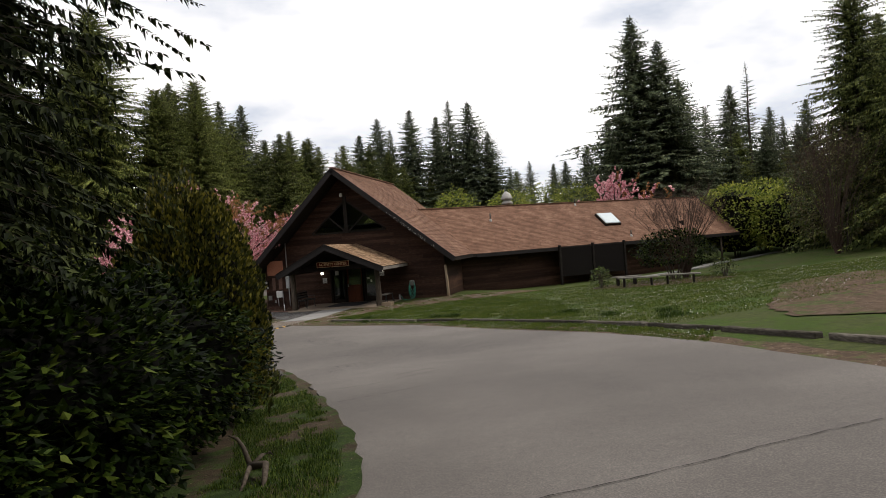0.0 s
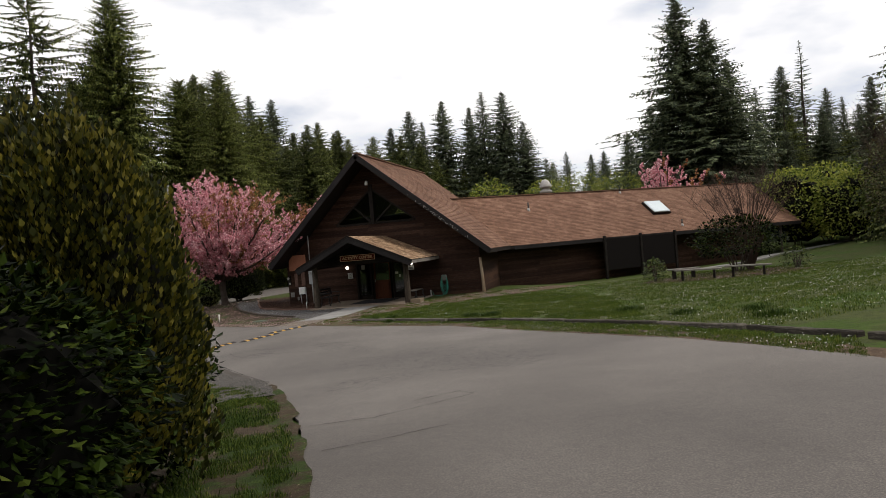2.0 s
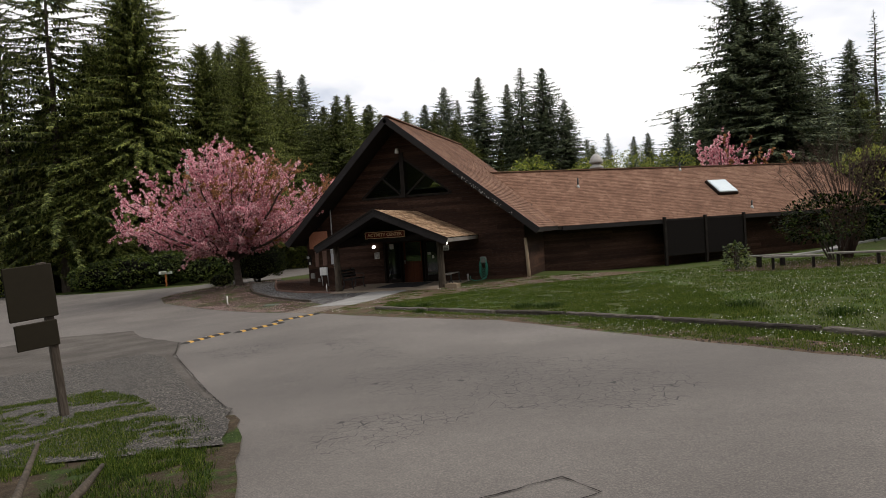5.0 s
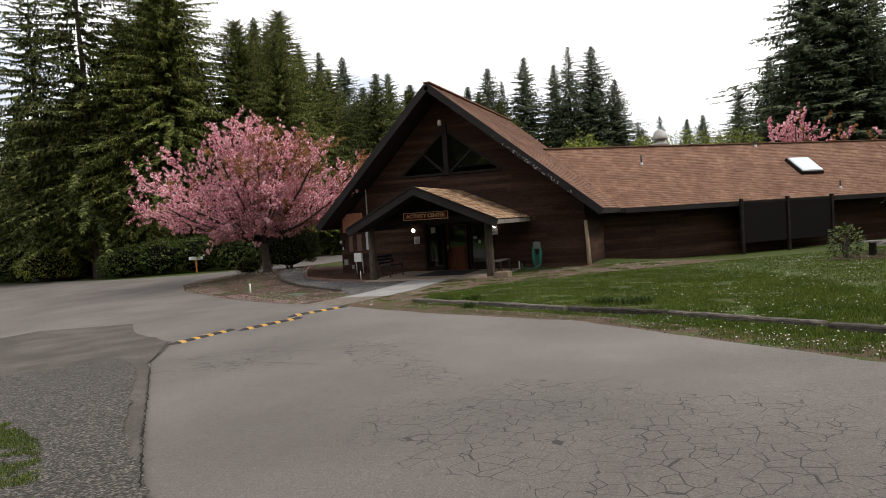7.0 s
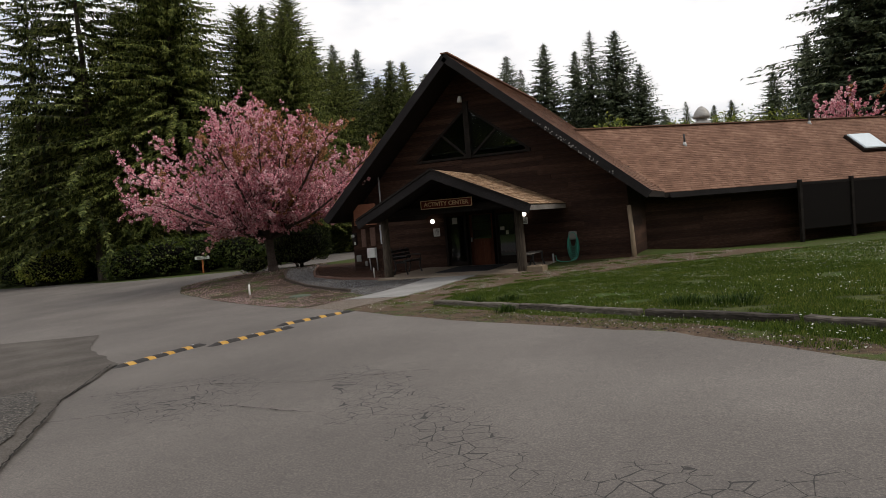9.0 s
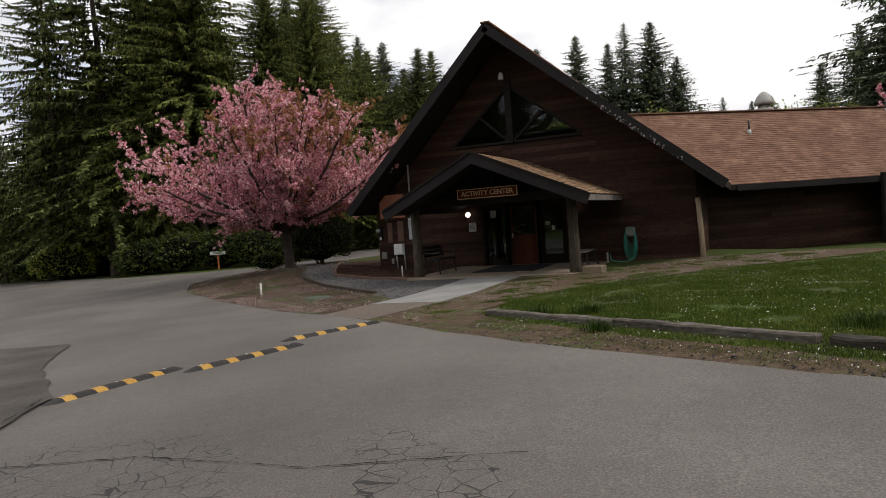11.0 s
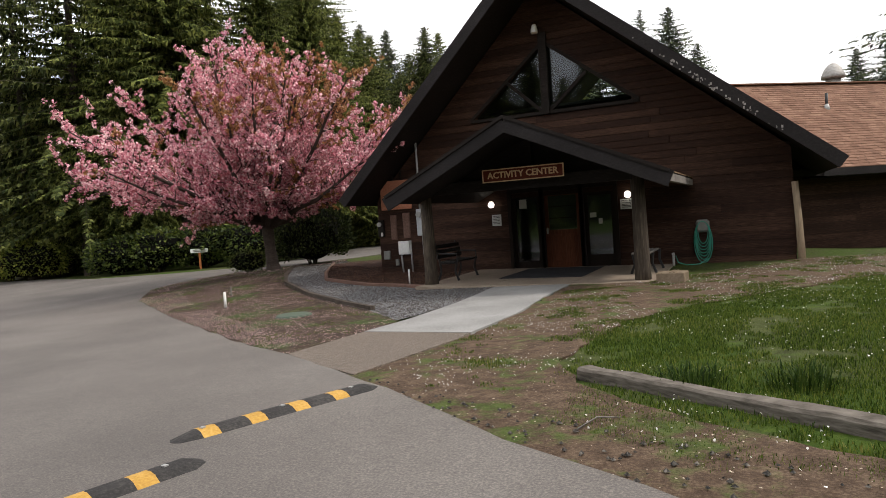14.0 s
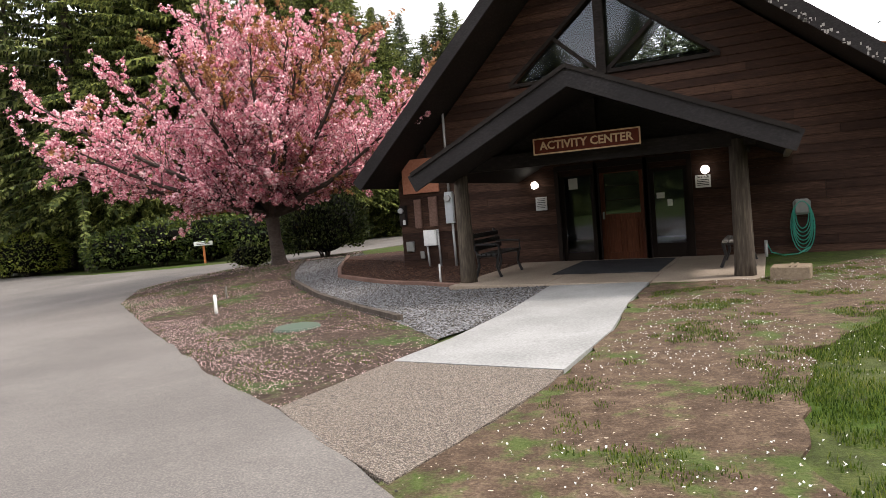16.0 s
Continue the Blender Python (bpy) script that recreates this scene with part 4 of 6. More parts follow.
vent_pipe(11.2, -2.32, 0.5)
vent_pipe(21.5, -0.08, 0.42)
vent_pipe(19.3, -3.4, 0.5)
cup = thing("roof_ventilator", "weathered metal turbine ventilator behind the ridge", "ventilator", WT @ pose(14.75, 5.6, W_RZ - (5.6 - yr) * P_W))
part("shaft", tube_mesh("shaft", [(0, 0, -0.3), (0, 0, 1.55)], [0.3, 0.3], 14), M_VENTMETAL, cup)
part("hood", tube_mesh("hood", [(0, 0, 2.06), (0, 0, 2.08), (0, 0, 2.2), (0, 0, 2.45), (0, 0, 2.62), (0, 0, 2.68)], [0.3, 0.43, 0.42, 0.31, 0.16, 0.03], 16), M_VENTMETAL, cup)
part("shaft", tube_mesh("neck", [(0, 0, 1.5), (0, 0, 2.1)], [0.27, 0.27], 14), M_VENTMETAL, cup, "upper neck")
for zz in (1.4, 1.72):
    part("band", tube_mesh("band", [(0, 0, zz), (0, 0, zz + 0.02), (0, 0, zz + 0.17), (0, 0, zz + 0.22)], [0.3, 0.45, 0.4, 0.28], 16), M_VENTMETAL, cup)

# ---------------- porch ----------------
PX, PZ, PYF = 0.73, 3.3, -4.9
PL, PLZ, PR, PRZ = -1.86, 1.99, 3.6, 2.04
porch = thing("entrance_porch", "gabled timber porch with brown shingles on log posts", "porch")
proof = part("roof", shell("roof", [(PR, PRZ - 0.14), (PR, PRZ), (PX, PZ), (PL, PLZ), (PL, PLZ - 0.14), (PX, PZ - 0.17)], PYF, -0.03), M_TRIM, porch, "dark porch roof deck")
bm = bmesh.new()
beam(bm, (PX - 0.02, PYF - 0.03, PZ - 0.12), (PR + 0.06, PYF - 0.03, PRZ - 0.14), 0.06, 0.28)
beam(bm, (PX + 0.02, PYF - 0.031, PZ - 0.12), (PL - 0.06, PYF - 0.031, PLZ - 0.15), 0.06, 0.28)
part("bargeboard", bm, M_FASCIA, proof, "weathered grey-brown bargeboards")
bm = bmesh.new()
beam(bm, (PX, PYF - 0.07, PZ + 0.01), (PR + 0.05, PYF - 0.07, PRZ - 0.0), 0.05, 0.06)
beam(bm, (PX, PYF - 0.071, PZ + 0.01), (PL - 0.05, PYF - 0.071, PLZ - 0.0), 0.05, 0.06)
part("drip_edge", bm, M_TRIM, proof)
bm = boxes(((PR - 0.02, (PYF - 0.1) / 2, PRZ - 0.1), (0.1, -PYF - 0.1, 0.14)))
part("gutter", bm, M_BENCHWOOD, proof, "grey eaves board")


def porch_shingles(eave, ridge, joined):
    v, f = shingles(eave, ridge, PYF - 0.05, -0.04, 0.15, 0.29, 21)
    if joined:
        tagged(part("shingles", mesh_from("shingles", v, f), M_SHINGLE_P, proof), kind="stuff")
        return
    for i in range(0, len(v), 6):
        part("shingle", mesh_from("shingle", v[i:i + 6], [(0, 1, 3, 2), (0, 4, 5, 1)]), M_SHINGLE_P, proof)


POSTS = ((-1.73, -3.42), (2.89, -3.42))
for x, y in POSTS:
    pz = land(x, y)
    v = tube_mesh("post", [(x, y, -0.12), (x, y, 0.25), (x - 0.01, y, 1.2), (x - 0.02, y, 2.1)], [0.17, 0.15, 0.135, 0.13], 12)
    part("post", v, M_LOG, porch, "weathered round log post, mossy at the foot")
part("beam", boxes(((0.58, -3.42, 2.12), (5.1, 0.2, 0.24))), M_TRIM, porch)
part("beam", boxes(((-1.73, -1.75, 2.12), (0.16, 3.1, 0.2))), M_TRIM, porch)
part("beam", boxes(((2.89, -1.75, 2.12), (0.16, 3.1, 0.2))), M_TRIM, porch)
part("king_post", boxes(((0.7, -3.42, 2.62), (0.16, 0.16, 0.76))), M_TRIM, porch)
gab = mesh_from("gable_infill", [(-1.6, -3.3, 2.24), (2.8, -3.3, 2.24), (PX, -3.3, 3.06)], [(0, 1, 2)])
part("gable_infill", gab, M_TRIM, porch)

# slab and mat
slab = part("porch_slab", boxes(((-1.02, -1.97, -0.085), (1.78, 3.9, 0.23)), ((0.72, -1.97, -0.085), (1.68, 3.9, 0.23)), ((2.36, -1.97, -0.085), (1.58, 3.9, 0.23)), bevel=0.012), M_SLAB, None)
tagged(slab, "tan concrete porch slab with open joints", "floor", kind="structure")
solo("door_mat", boxes(((0.55, -1.5, 0.038), (1.9, 2.3, 0.016)), bevel=0.006), M_MAT, "large dark door mat before the doors", "mat")

# doors
def glazed_leaf(name, x0, x1, g0, g1, wood, label):
    d = thing(name, label, "door", kind="structure")
    gx0, gx1 = x0 + 0.10, x1 - 0.10
    part("frame", boxes((((x0 + gx0) / 2, 0.07, 1.0), (gx0 - x0, 0.05, 2.0)), (((x1 + gx1) / 2, 0.07, 1.0), (x1 - gx1, 0.05, 2.0)), (((gx0 + gx1) / 2, 0.07, (g1 + 2.0) / 2), (gx1 - gx0, 0.05, 2.0 - g1)), (((gx0 + gx1) / 2, 0.07, (g0 + 0.01) / 2), (gx1 - gx0, 0.05, g0 - 0.01)), bevel=0.006), wood, d)
    part("pane", boxes((((gx0 + gx1) / 2, 0.075, (g0 + g1) / 2), (gx1 - gx0, 0.012, g1 - g0))), M_GLASS, d)
    part("casing", boxes(((x0 - 0.04, 0.0, 1.02), (0.09, 0.12, 2.06)), ((x1 + 0.04, 0.0, 1.02), (0.09, 0.12, 2.06)), (((x0 + x1) / 2, 0.0, 2.07), (x1 - x0 + 0.17, 0.12, 0.1))), M_DARKFRAME, d)
    return d


d1 = glazed_leaf("door_1", -0.92, -0.14, 0.2, 1.87, M_DARKFRAME, "dark framed glazed side panel by the entrance")
d2 = glazed_leaf("door_2", -0.04, 0.90, 1.0, 1.88, M_REDDOOR, "closed red-stained wooden door with upper glass")
part("door_panel", boxes(((0.25, 0.04, 0.52), (0.26, 0.02, 0.72)), ((0.61, 0.04, 0.52), (0.26, 0.02, 0.72)), bevel=0.012), M_REDDOOR, d2)
part("door_handle", boxes(((0.03, 0.0, 0.98), (0.03, 0.09, 0.16)), bevel=0.008), M_GALV, d2, "metal handle")
for zz in (1.3, 1.6):
    part("glazing_bar", boxes(((0.43, 0.055, zz), (0.72, 0.02, 0.02))), M_DARKFRAME, d2)
d3 = glazed_leaf("door_3", 1.0, 1.78, 0.32, 1.82, M_DARKFRAME, "dark framed glazed side panel with paper notices")
part("notice", boxes(((1.22, 0.06, 1.32), (0.16, 0.008, 0.12)), ((1.4, 0.06, 1.16), (0.1, 0.008, 0.14))), M_PAPER, d3, "small paper notices taped to the glass")
part("notice", boxes(((-0.62, 0.06, 1.72), (0.2, 0.008, 0.24))), M_PAPER, d1, "paper notice taped to the glass")


def text_mesh(name, body, size, depth, bold=0.0):
    cu = bpy.data.curves.new(name, "FONT")
    cu.body, cu.size, cu.extrude, cu.align_x, cu.align_y = body, size, depth, "CENTER", "CENTER"
    cu.offset = bold
    cu.resolution_u = 2
    ob = new(name, cu)
    dg = bpy.context.evaluated_depsgraph_get()
    me = bpy.data.meshes.new_from_object(ob.evaluated_get(dg))
    bpy.data.objects.remove(ob)
    return me


SIGN_Y = -3.72
sign = thing("name_sign", "red-brown wooden sign with tan border and raised letters", "sign", pose(0.65, SIGN_Y, 2.30))
part("panel", boxes(((0, 0, 0), (1.72, 0.05, 0.26)), bevel=0.008), M_SIGNRED, sign)
part("border", boxes(((0, -0.028, 0.125), (1.74, 0.02, 0.022)), ((0, -0.028, -0.125), (1.74, 0.02, 0.022)), ((-0.86, -0.028, 0), (0.022, 0.02, 0.23)), ((0.86, -0.028, 0), (0.022, 0.02, 0.23))), M_SIGNGOLD, sign, "tan painted border")
tm = text_mesh("lettering", "ACTIVITY CENTER", 0.185, 0.008, 0.004)
tm.transform(Matrix.Rotation(radians(90), 4, "X"))
xs_ = [v_.co.x for v_ in tm.vertices]
tm.transform(Matrix.Diagonal((1.52 / (max(xs_) - min(xs_)), 1, 1, 1)))
tm.transform(Matrix.Translation((0, -0.034, 0)))
part("lettering", tm, M_SIGNGOLD, sign, "tan raised capital letters")
part("hanger", boxes(((-0.6, 0.14, 0.06), (0.05, 0.26, 0.05)), ((0.6, 0.14, 0.06), (0.05, 0.26, 0.05))), M_TRIM, sign)


def globe_lamp(x, z):
    o = thing("wall_lamp", "lit round white globe lamp on the porch wall", "lamp", pose(x, -0.03, z), "globe lamps by the doors")
    bm = bmesh.new()
    bmesh.ops.create_uvsphere(bm, u_segments=16, v_segments=10, radius=0.085, matrix=Matrix.Translation((0, -0.13, 0)))
    for fc in bm.faces:
        fc.smooth = True
    part("globe", bm, M_LAMP, o, "glowing frosted glass globe")
    part("bracket", boxes(((0, -0.03, 0.0), (0.1, 0.04, 0.1)), ((0, -0.06, 0), (0.03, 0.08, 0.03))), M_BLACK, o)


globe_lamp(-1.43, 1.76)
globe_lamp(2.13, 1.77)
note = thing("wall_notice", "pale paper notice on the porch wall", "notice", pose(-1.34, -0.035, 1.34), "notices on the porch wall")
part("sheet", boxes(((0, 0, 0), (0.26, 0.012, 0.3))), M_PAPER, note)
for k in range(6):
    part("text_line", boxes(((0, -0.008, 0.11 - 0.04 * k), (0.2 - 0.03 * (k % 2), 0.004, 0.012))), M_INK, note)
note2 = thing("notice_sign", "white NOTICE sign with small print on the wall", "sign", pose(2.07, -0.035, 1.54), "notices on the porch wall")
part("sheet", boxes(((0, 0, 0), (0.29, 0.012, 0.25))), M_PAPER, note2)
tm = text_mesh("heading", "NOTICE", 0.062, 0.002, 0.002)
tm.transform(Matrix.Translation((0, -0.009, 0.085)) @ Matrix.Rotation(radians(90), 4, "X"))
part("heading", tm, M_INK, note2)
for k in range(4):
    part("text_line", boxes(((0, -0.008, 0.03 - 0.035 * k), (0.22, 0.004, 0.016))), M_INK, note2)


# ---------------- porch furniture ----------------
def bench(name, m, length, slat_mat, label, back=True):
    o = thing(name, label, "bench", m, "porch benches")
    for k in range(4):
        part("slat", boxes(((0, -0.05 - 0.105 * k, 0.44), (length, 0.085, 0.035)), bevel=0.006), slat_mat, o)
    if back:
        for k in range(3):
            part("back_slat", boxes(((0, 0.03 + 0.03 * k, 0.56 + 0.12 * k), (length, 0.03, 0.09)), bevel=0.006), slat_mat, o)
    for sx in (-1, 1):
        x = sx * (length / 2 - 0.12)
        v, f = [], []
        tube(v, f, [(x, -0.44, 0), (x, -0.36, 0.2), (x, -0.4, 0.42)], [0.03, 0.025, 0.03], 6)
        tube(v, f, [(x, 0.08, 0), (x, 0.0, 0.22), (x, 0.02, 0.44)] + ([(x, 0.13, 0.9)] if back else []), [0.03, 0.025, 0.03] + ([0.022] if back else []), 6)
        tube(v, f, [(x, -0.42, 0.41), (x, 0.02, 0.41)], [0.025, 0.025], 6)
        if back:
            tube(v, f, [(x, -0.42, 0.42), (x, -0.42, 0.62), (x, 0.06, 0.64)], [0.02, 0.02, 0.02], 6)
        part("end_frame", mesh_from("end_frame", v, f), M_BLACK, o, "black cast metal end frame")


bench("park_bench", pose(-1.78, -2.2, 0.03, 0, 0, 90), 1.4, M_BLACK, "black slatted park bench on the porch")
bench("park_bench", pose(2.92, -1.7, 0.03, 0, 0, -90), 1.4, M_BENCHWOOD, "backless bench with grey slats on the porch", False)

# hose reel
reel = thing("hose_hanger", "grey plastic hose hanger with coiled green hose on the wall", "hose", pose(3.8, -0.03, 0.88))
part("hanger", boxes(((0, -0.07, 0.02), (0.3, 0.12, 0.3)), bevel=0.05), M_REEL, reel, "grey rounded plastic hanger")
for k in range(7):
    v, f = [], []
    a0 = 0.11 + 0.016 * k
    drop = 0.36 + 0.075 * k
    pts = []
    for j in range(25):
        a = math.pi * 2 * j / 24
        pts.append((a0 * math.sin(a) * (1 + 0.1 * math.sin(k)), -0.09 - 0.012 * (k % 4), 0.05 - drop * (0.5 - 0.5 * math.cos(a)) + 0.08 * math.cos(a)))
    tube(v, f, pts, [0.0105] * 25, 6, False)
    part("hose_loop", mesh_from("hose_loop", v, f), M_HOSE, reel)
v, f = [], []
tail = [(0.1, -0.1, -0.75), (-0.1, -0.25, -0.86), (-0.35, -0.4, -0.86), (-0.55, -0.35, -0.8), (-0.62, -0.2, -0.65)]
tube(v, f, tail, [0.014] * 5, 6)
part("hose_tail", mesh_from("hose_tail", v, f), M_HOSE, reel, "loose end of the green hose")

blk = thing("step_block", "tan concrete block lying by the porch post", "block", pose(3.5, -4.0, land(3.5, -4.0) - 0.01, 0, 0, -6))
part("body", boxes(((0, 0, 0.1), (0.5, 0.42, 0.22)), bevel=0.015), M_BLOCK, blk)
part("rib", boxes(((0.0, 0, 0.215), (0.03, 0.40, 0.02)), ((0.07, 0, 0.215), (0.03, 0.40, 0.02))), M_BLOCK, blk)
tap = thing("standpipe", "small grey standpipe tap by the porch post", "tap", pose(3.16, -0.5, 0.0))
part("pipe", tube_mesh("pipe", [(0, 0, -0.1), (0, 0, 0.3)], [0.03, 0.03], 8), M_GALV, tap)
part("valve", boxes(((0, -0.03, 0.3), (0.06, 0.12, 0.05)), bevel=0.01), M_GALV, tap)


# ---------------- meters and boxes on the wall ----------------
def wall_box(name, x0, x1, z0, z1, depth, mat, label, cat, cover=True):
    o = thing(name, label, cat, pose((x0 + x1) / 2, -0.03, (z0 + z1) / 2), "service boxes on the wall")
    w, h = x1 - x0, z1 - z0
    part("body", boxes(((0, -depth / 2, 0), (w, depth, h)), bevel=0.008), mat, o)
    if cover:
        part("cover", boxes(((0, -depth - 0.008, -0.0), (w * 0.86, 0.014, h * 0.88)), bevel=0.004), mat, o)
    return o


wall_box("board_panel", -4.84, -3.86, 1.83, 2.66, 0.06, M_SALMON, "faded salmon-red plywood panel on the wall", "panel", False)
wall_box("shutter", -4.58, -4.39, 0.97, 1.68, 0.05, M_OLDRED, "narrow faded red wooden board", "board")
wall_box("shutter", -4.18, -3.95, 1.0, 1.72, 0.05, M_OLDRED, "narrow faded red wooden board", "board")
o = wall_box("meter_box", -3.7, -3.5, 1.05, 1.8, 0.12, M_GREYMETAL, "tall grey electric meter box", "meter")
part("dial", tube_mesh("dial", [(0, -0.12, 0.22), (0, -0.2, 0.22)], [0.08, 0.075], 14), M_GALV, o, "round glass meter dial")
part("conduit", tube_mesh("conduit", [(0, -0.05, 0.35), (0, -0.05, 2.3)], [0.03, 0.03], 8), M_GALV, o)
part("conduit", tube_mesh("conduit", [(0.04, -0.05, -0.36), (0.06, -0.05, -1.42)], [0.03, 0.03], 8), M_GALV, o)
o = wall_box("meter_box", -4.98, -4.8, 1.07, 1.56, 0.1, M_TRIM, "small brown meter box with round dial", "meter")
part("dial", tube_mesh("dial", [(-0.02, -0.1, 0.12), (-0.02, -0.17, 0.12)], [0.07, 0.065], 14), M_GALV, o, "round glass meter dial")
part("tag", boxes(((0.05, -0.12, -0.17), (0.07, 0.008, 0.11))), M_PAPER, o)
o = wall_box("junction_box", -4.34, -4.0, 0.54, 0.92, 0.12, M_WHITE, "white square electrical box", "electrical box")
part("conduit", tube_mesh("conduit", [(-0.12, -0.05, -0.18), (-0.08, -0.05, -0.75)], [0.025, 0.025], 8), M_GALV, o)
part("conduit", tube_mesh("conduit", [(0.2, -0.05, 0.2), (0.22, -0.05, -0.75)], [0.025, 0.025], 8), M_GALV, o)
wall_box("junction_box", -4.86, -4.66, 0.41, 0.66, 0.08, M_REEL, "small grey electrical box", "electrical box")
wall_box("junction_box", -4.49, -4.39, 0.23, 0.41, 0.07, M_REEL, "small grey electrical box", "electrical box", False)
for x, z0, z1 in ((-4.42, 2.66, 3.2), (-4.16, 2.66, 3.0)):
    solo("conduit", tube_mesh("conduit", [(x, -0.06, z0), (x, -0.06, z1)], [0.022, 0.022], 8), M_TRIM, "thin dark conduit up the wall", "pipe", "conduits on the wall")
solo("drain_pipe", tube_mesh("drain_pipe", [(-2.55, -2.95, -0.05), (-2.55, -2.95, 0.34)], [0.02, 0.02], 8), M_WHITE, "short white pipe standing in the mulch", "pipe")

# ---------------- speed bumps ----------------
def speed_bump(a, b, n_, group):
    a, b = Vector(a), Vector(b)
    L = (b - a).length
    o = thing("speed_bump", "black rubber speed bump with worn yellow stripes", "speed bump", pose(0, 0, 0), group)
    d = (b - a) / L
    s = Vector((-d.y, d.x))
    prof = [(-0.15, 0.0), (-0.13, 0.022), (-0.07, 0.05), (0.0, 0.058), (0.07, 0.05), (0.13, 0.022), (0.15, 0.0)]
    m_ = 2 * n_
    for k in range(m_):
        cell = L / n_
        e0, e1 = (cell * (k // 2), cell * (k // 2 + 0.64)) if k % 2 == 0 else (cell * (k // 2 + 0.64), cell * (k // 2 + 1))
        stripe = k % 2 == 1
        if k == m_ - 1:
            stripe = False
        v, f = [], []
        for e in (e0, e1):
            cap = 1.0
            if e < 0.01 or e > L - 0.01:
                cap = 0.25
            for w, h in prof:
                p = a + d * e + s * w * (0.8 if cap < 1 else 1)
                p2 = p + d * 0.05 * w
                v.append((p2.x, p2.y, land(p.x, p.y) + 0.01 + h * cap))
        q = len(prof)
        f += [(i, i + 1, i + 1 + q, i + q) for i in range(q - 1)] + [tuple(range(q)), tuple(reversed(range(q, 2 * q)))]
        me = mesh_from("segment", v, f)
        part("stripe" if stripe else "segment", me, M_YELLOW if stripe else M_RUBBER, o, "yellow stripe" if stripe else "")
    for k in range(3):
        p = a + d * (L * (0.15 + 0.35 * k))
        part("bolt", boxes(((p.x, p.y, land(p.x, p.y) + 0.068), (0.03, 0.03, 0.012))), M_GALV, o)


speed_bump((1.49, -13.9), (2.16, -12.4), 5, "speed bumps across the drive")
speed_bump((1.54, -15.6), (2.04, -14.1), 5, "speed bumps across the drive")
speed_bump((1.05, -16.85), (1.24, -15.28), 5, "speed bumps across the drive")

# ---------------- timbers ----------------
TIMBERS = [((3.72, -12.02), (5.64, -13.3)), ((5.7, -13.28), (7.6, -14.4)), ((7.7, -14.45), (9.3, -15.35)), ((9.4, -15.4), (11.2, -16.95)), ((11.25, -17.1), (13.15, -19.25)), ((13.2, -19.4), (14.45, -21.3)), ((14.5, -21.45), (15.5, -23.4)), ((15.55, -23.6), (16.4, -25.8)), ((16.5, -26.0), (17.3, -28.5))]
for a, b in TIMBERS:
    bm = bmesh.new()
    za, zb = land(*a), land(*b)
    beam(bm, (*a, za + 0.025), (*b, zb + 0.02), 0.15, 0.125)
    bmesh.ops.subdivide_edges(bm, edges=[e for e in bm.edges if e.calc_length() > 1], cuts=14)
    bmesh.ops.bevel(bm, geom=[e for e in bm.edges if e.is_manifold and e.calc_face_angle(0) > 0.8], offset=0.018, segments=1, affect="EDGES")
    for v_ in bm.verts:
        q = v_.co
        v_.co += Vector((noise.noise(q * 3), noise.noise(q * 3 + Vector((9, 0, 0))), noise.noise(q * 4 + Vector((0, 9, 0))))) * 0.018
    solo("landscape_timber", bm, M_TIMBER, "weathered grey landscape timber edging the lawn", "timber", "timbers along the lawn")
edge = [(-1.2, -6.9), (-2.35, -6.0), (-4.5, -4.25), (-6.6, -2.42), (-7.4, -1.4), (-9.0, 1.1)]
for a, b in zip(edge[:-1], edge[1:]):
    bm = bmesh.new()
    beam(bm, (*a, land(*a) + 0.05), (*b, land(*b) + 0.05), 0.09, 0.1)
    solo("bed_edging", bm, M_BARK, "dark timber edging of the planting bed", "edging", "bed edging")
edge = [(-1.85, -3.62), (-2.75, -3.15), (-3.9, -2.74), (-5.75, -1.78), (-6.5, -0.7), (-8.6, 2.8)]
for a, b in zip(edge[:-1], edge[1:]):
    bm = bmesh.new()
    beam(bm, (*a, land(*a) + 0.04), (*b, land(*b) + 0.04), 0.09, 0.12, 0.012)
    solo("bed_edging", bm, M_OLDRED, "low red-brown edging of the mulch bed", "edging", "bed edging")

# ---------------- small outdoor things ----------------
stake = solo("marker_stake", tube_mesh("marker_stake", [(-5.6, -5.8, land(-5.6, -5.8) - 0.05), (-5.6, -5.8, land(-5.6, -5.8) + 0.36)], [0.03, 0.028], 8), M_WHITE, "short white marker stake in the planting bed", "stake")
solo("marker_stake", tube_mesh("marker_stake", [(-6.9, -4.2, land(-6.9, -4.2) - 0.05), (-6.9, -4.2, land(-6.9, -4.2) + 0.28)], [0.02, 0.02], 8), M_BENCHWOOD, "short grey stake in the planting bed", "stake")
lid = solo("valve_lid", tube_mesh("valve_lid", [(-2.6, -7.3, land(-2.6, -7.3) + 0.01), (-2.6, -7.3, land(-2.6, -7.3) + 0.06)], [0.34, 0.3], 18), plain("green_plastic_lid", (0.075, 0.1, 0.075), 0.6), "flat green plastic valve lid in the bed", "lid")
ms = thing("small_sign", "small white board sign on an orange-brown post", "sign", pose(-21.0, 8.9, land(-21.0, 8.9), 0, 0, 35))
part("board", boxes(((0, -0.05, 0.95), (0.86, 0.04, 0.2)), bevel=0.01), M_WHITE, ms)
part("post", boxes(((0, 0, 0.45), (0.1, 0.08, 1.0))), M_ORANGEPOST, ms)
for k in range(2):
    part("text_line", boxes(((0, -0.075, 0.99 - 0.07 * k), (0.6, 0.004, 0.025))), M_TIMBER, ms)
sp = thing("road_sign", "dark olive double sign panel seen from behind on a post", "sign", pose(4.4, -22.95, land(4.4, -22.95) - 0.03, 0, -4, 62))
part("post", boxes(((0, 0, 0.95), (0.09, 0.09, 1.95)), bevel=0.006), M_BARK, sp)
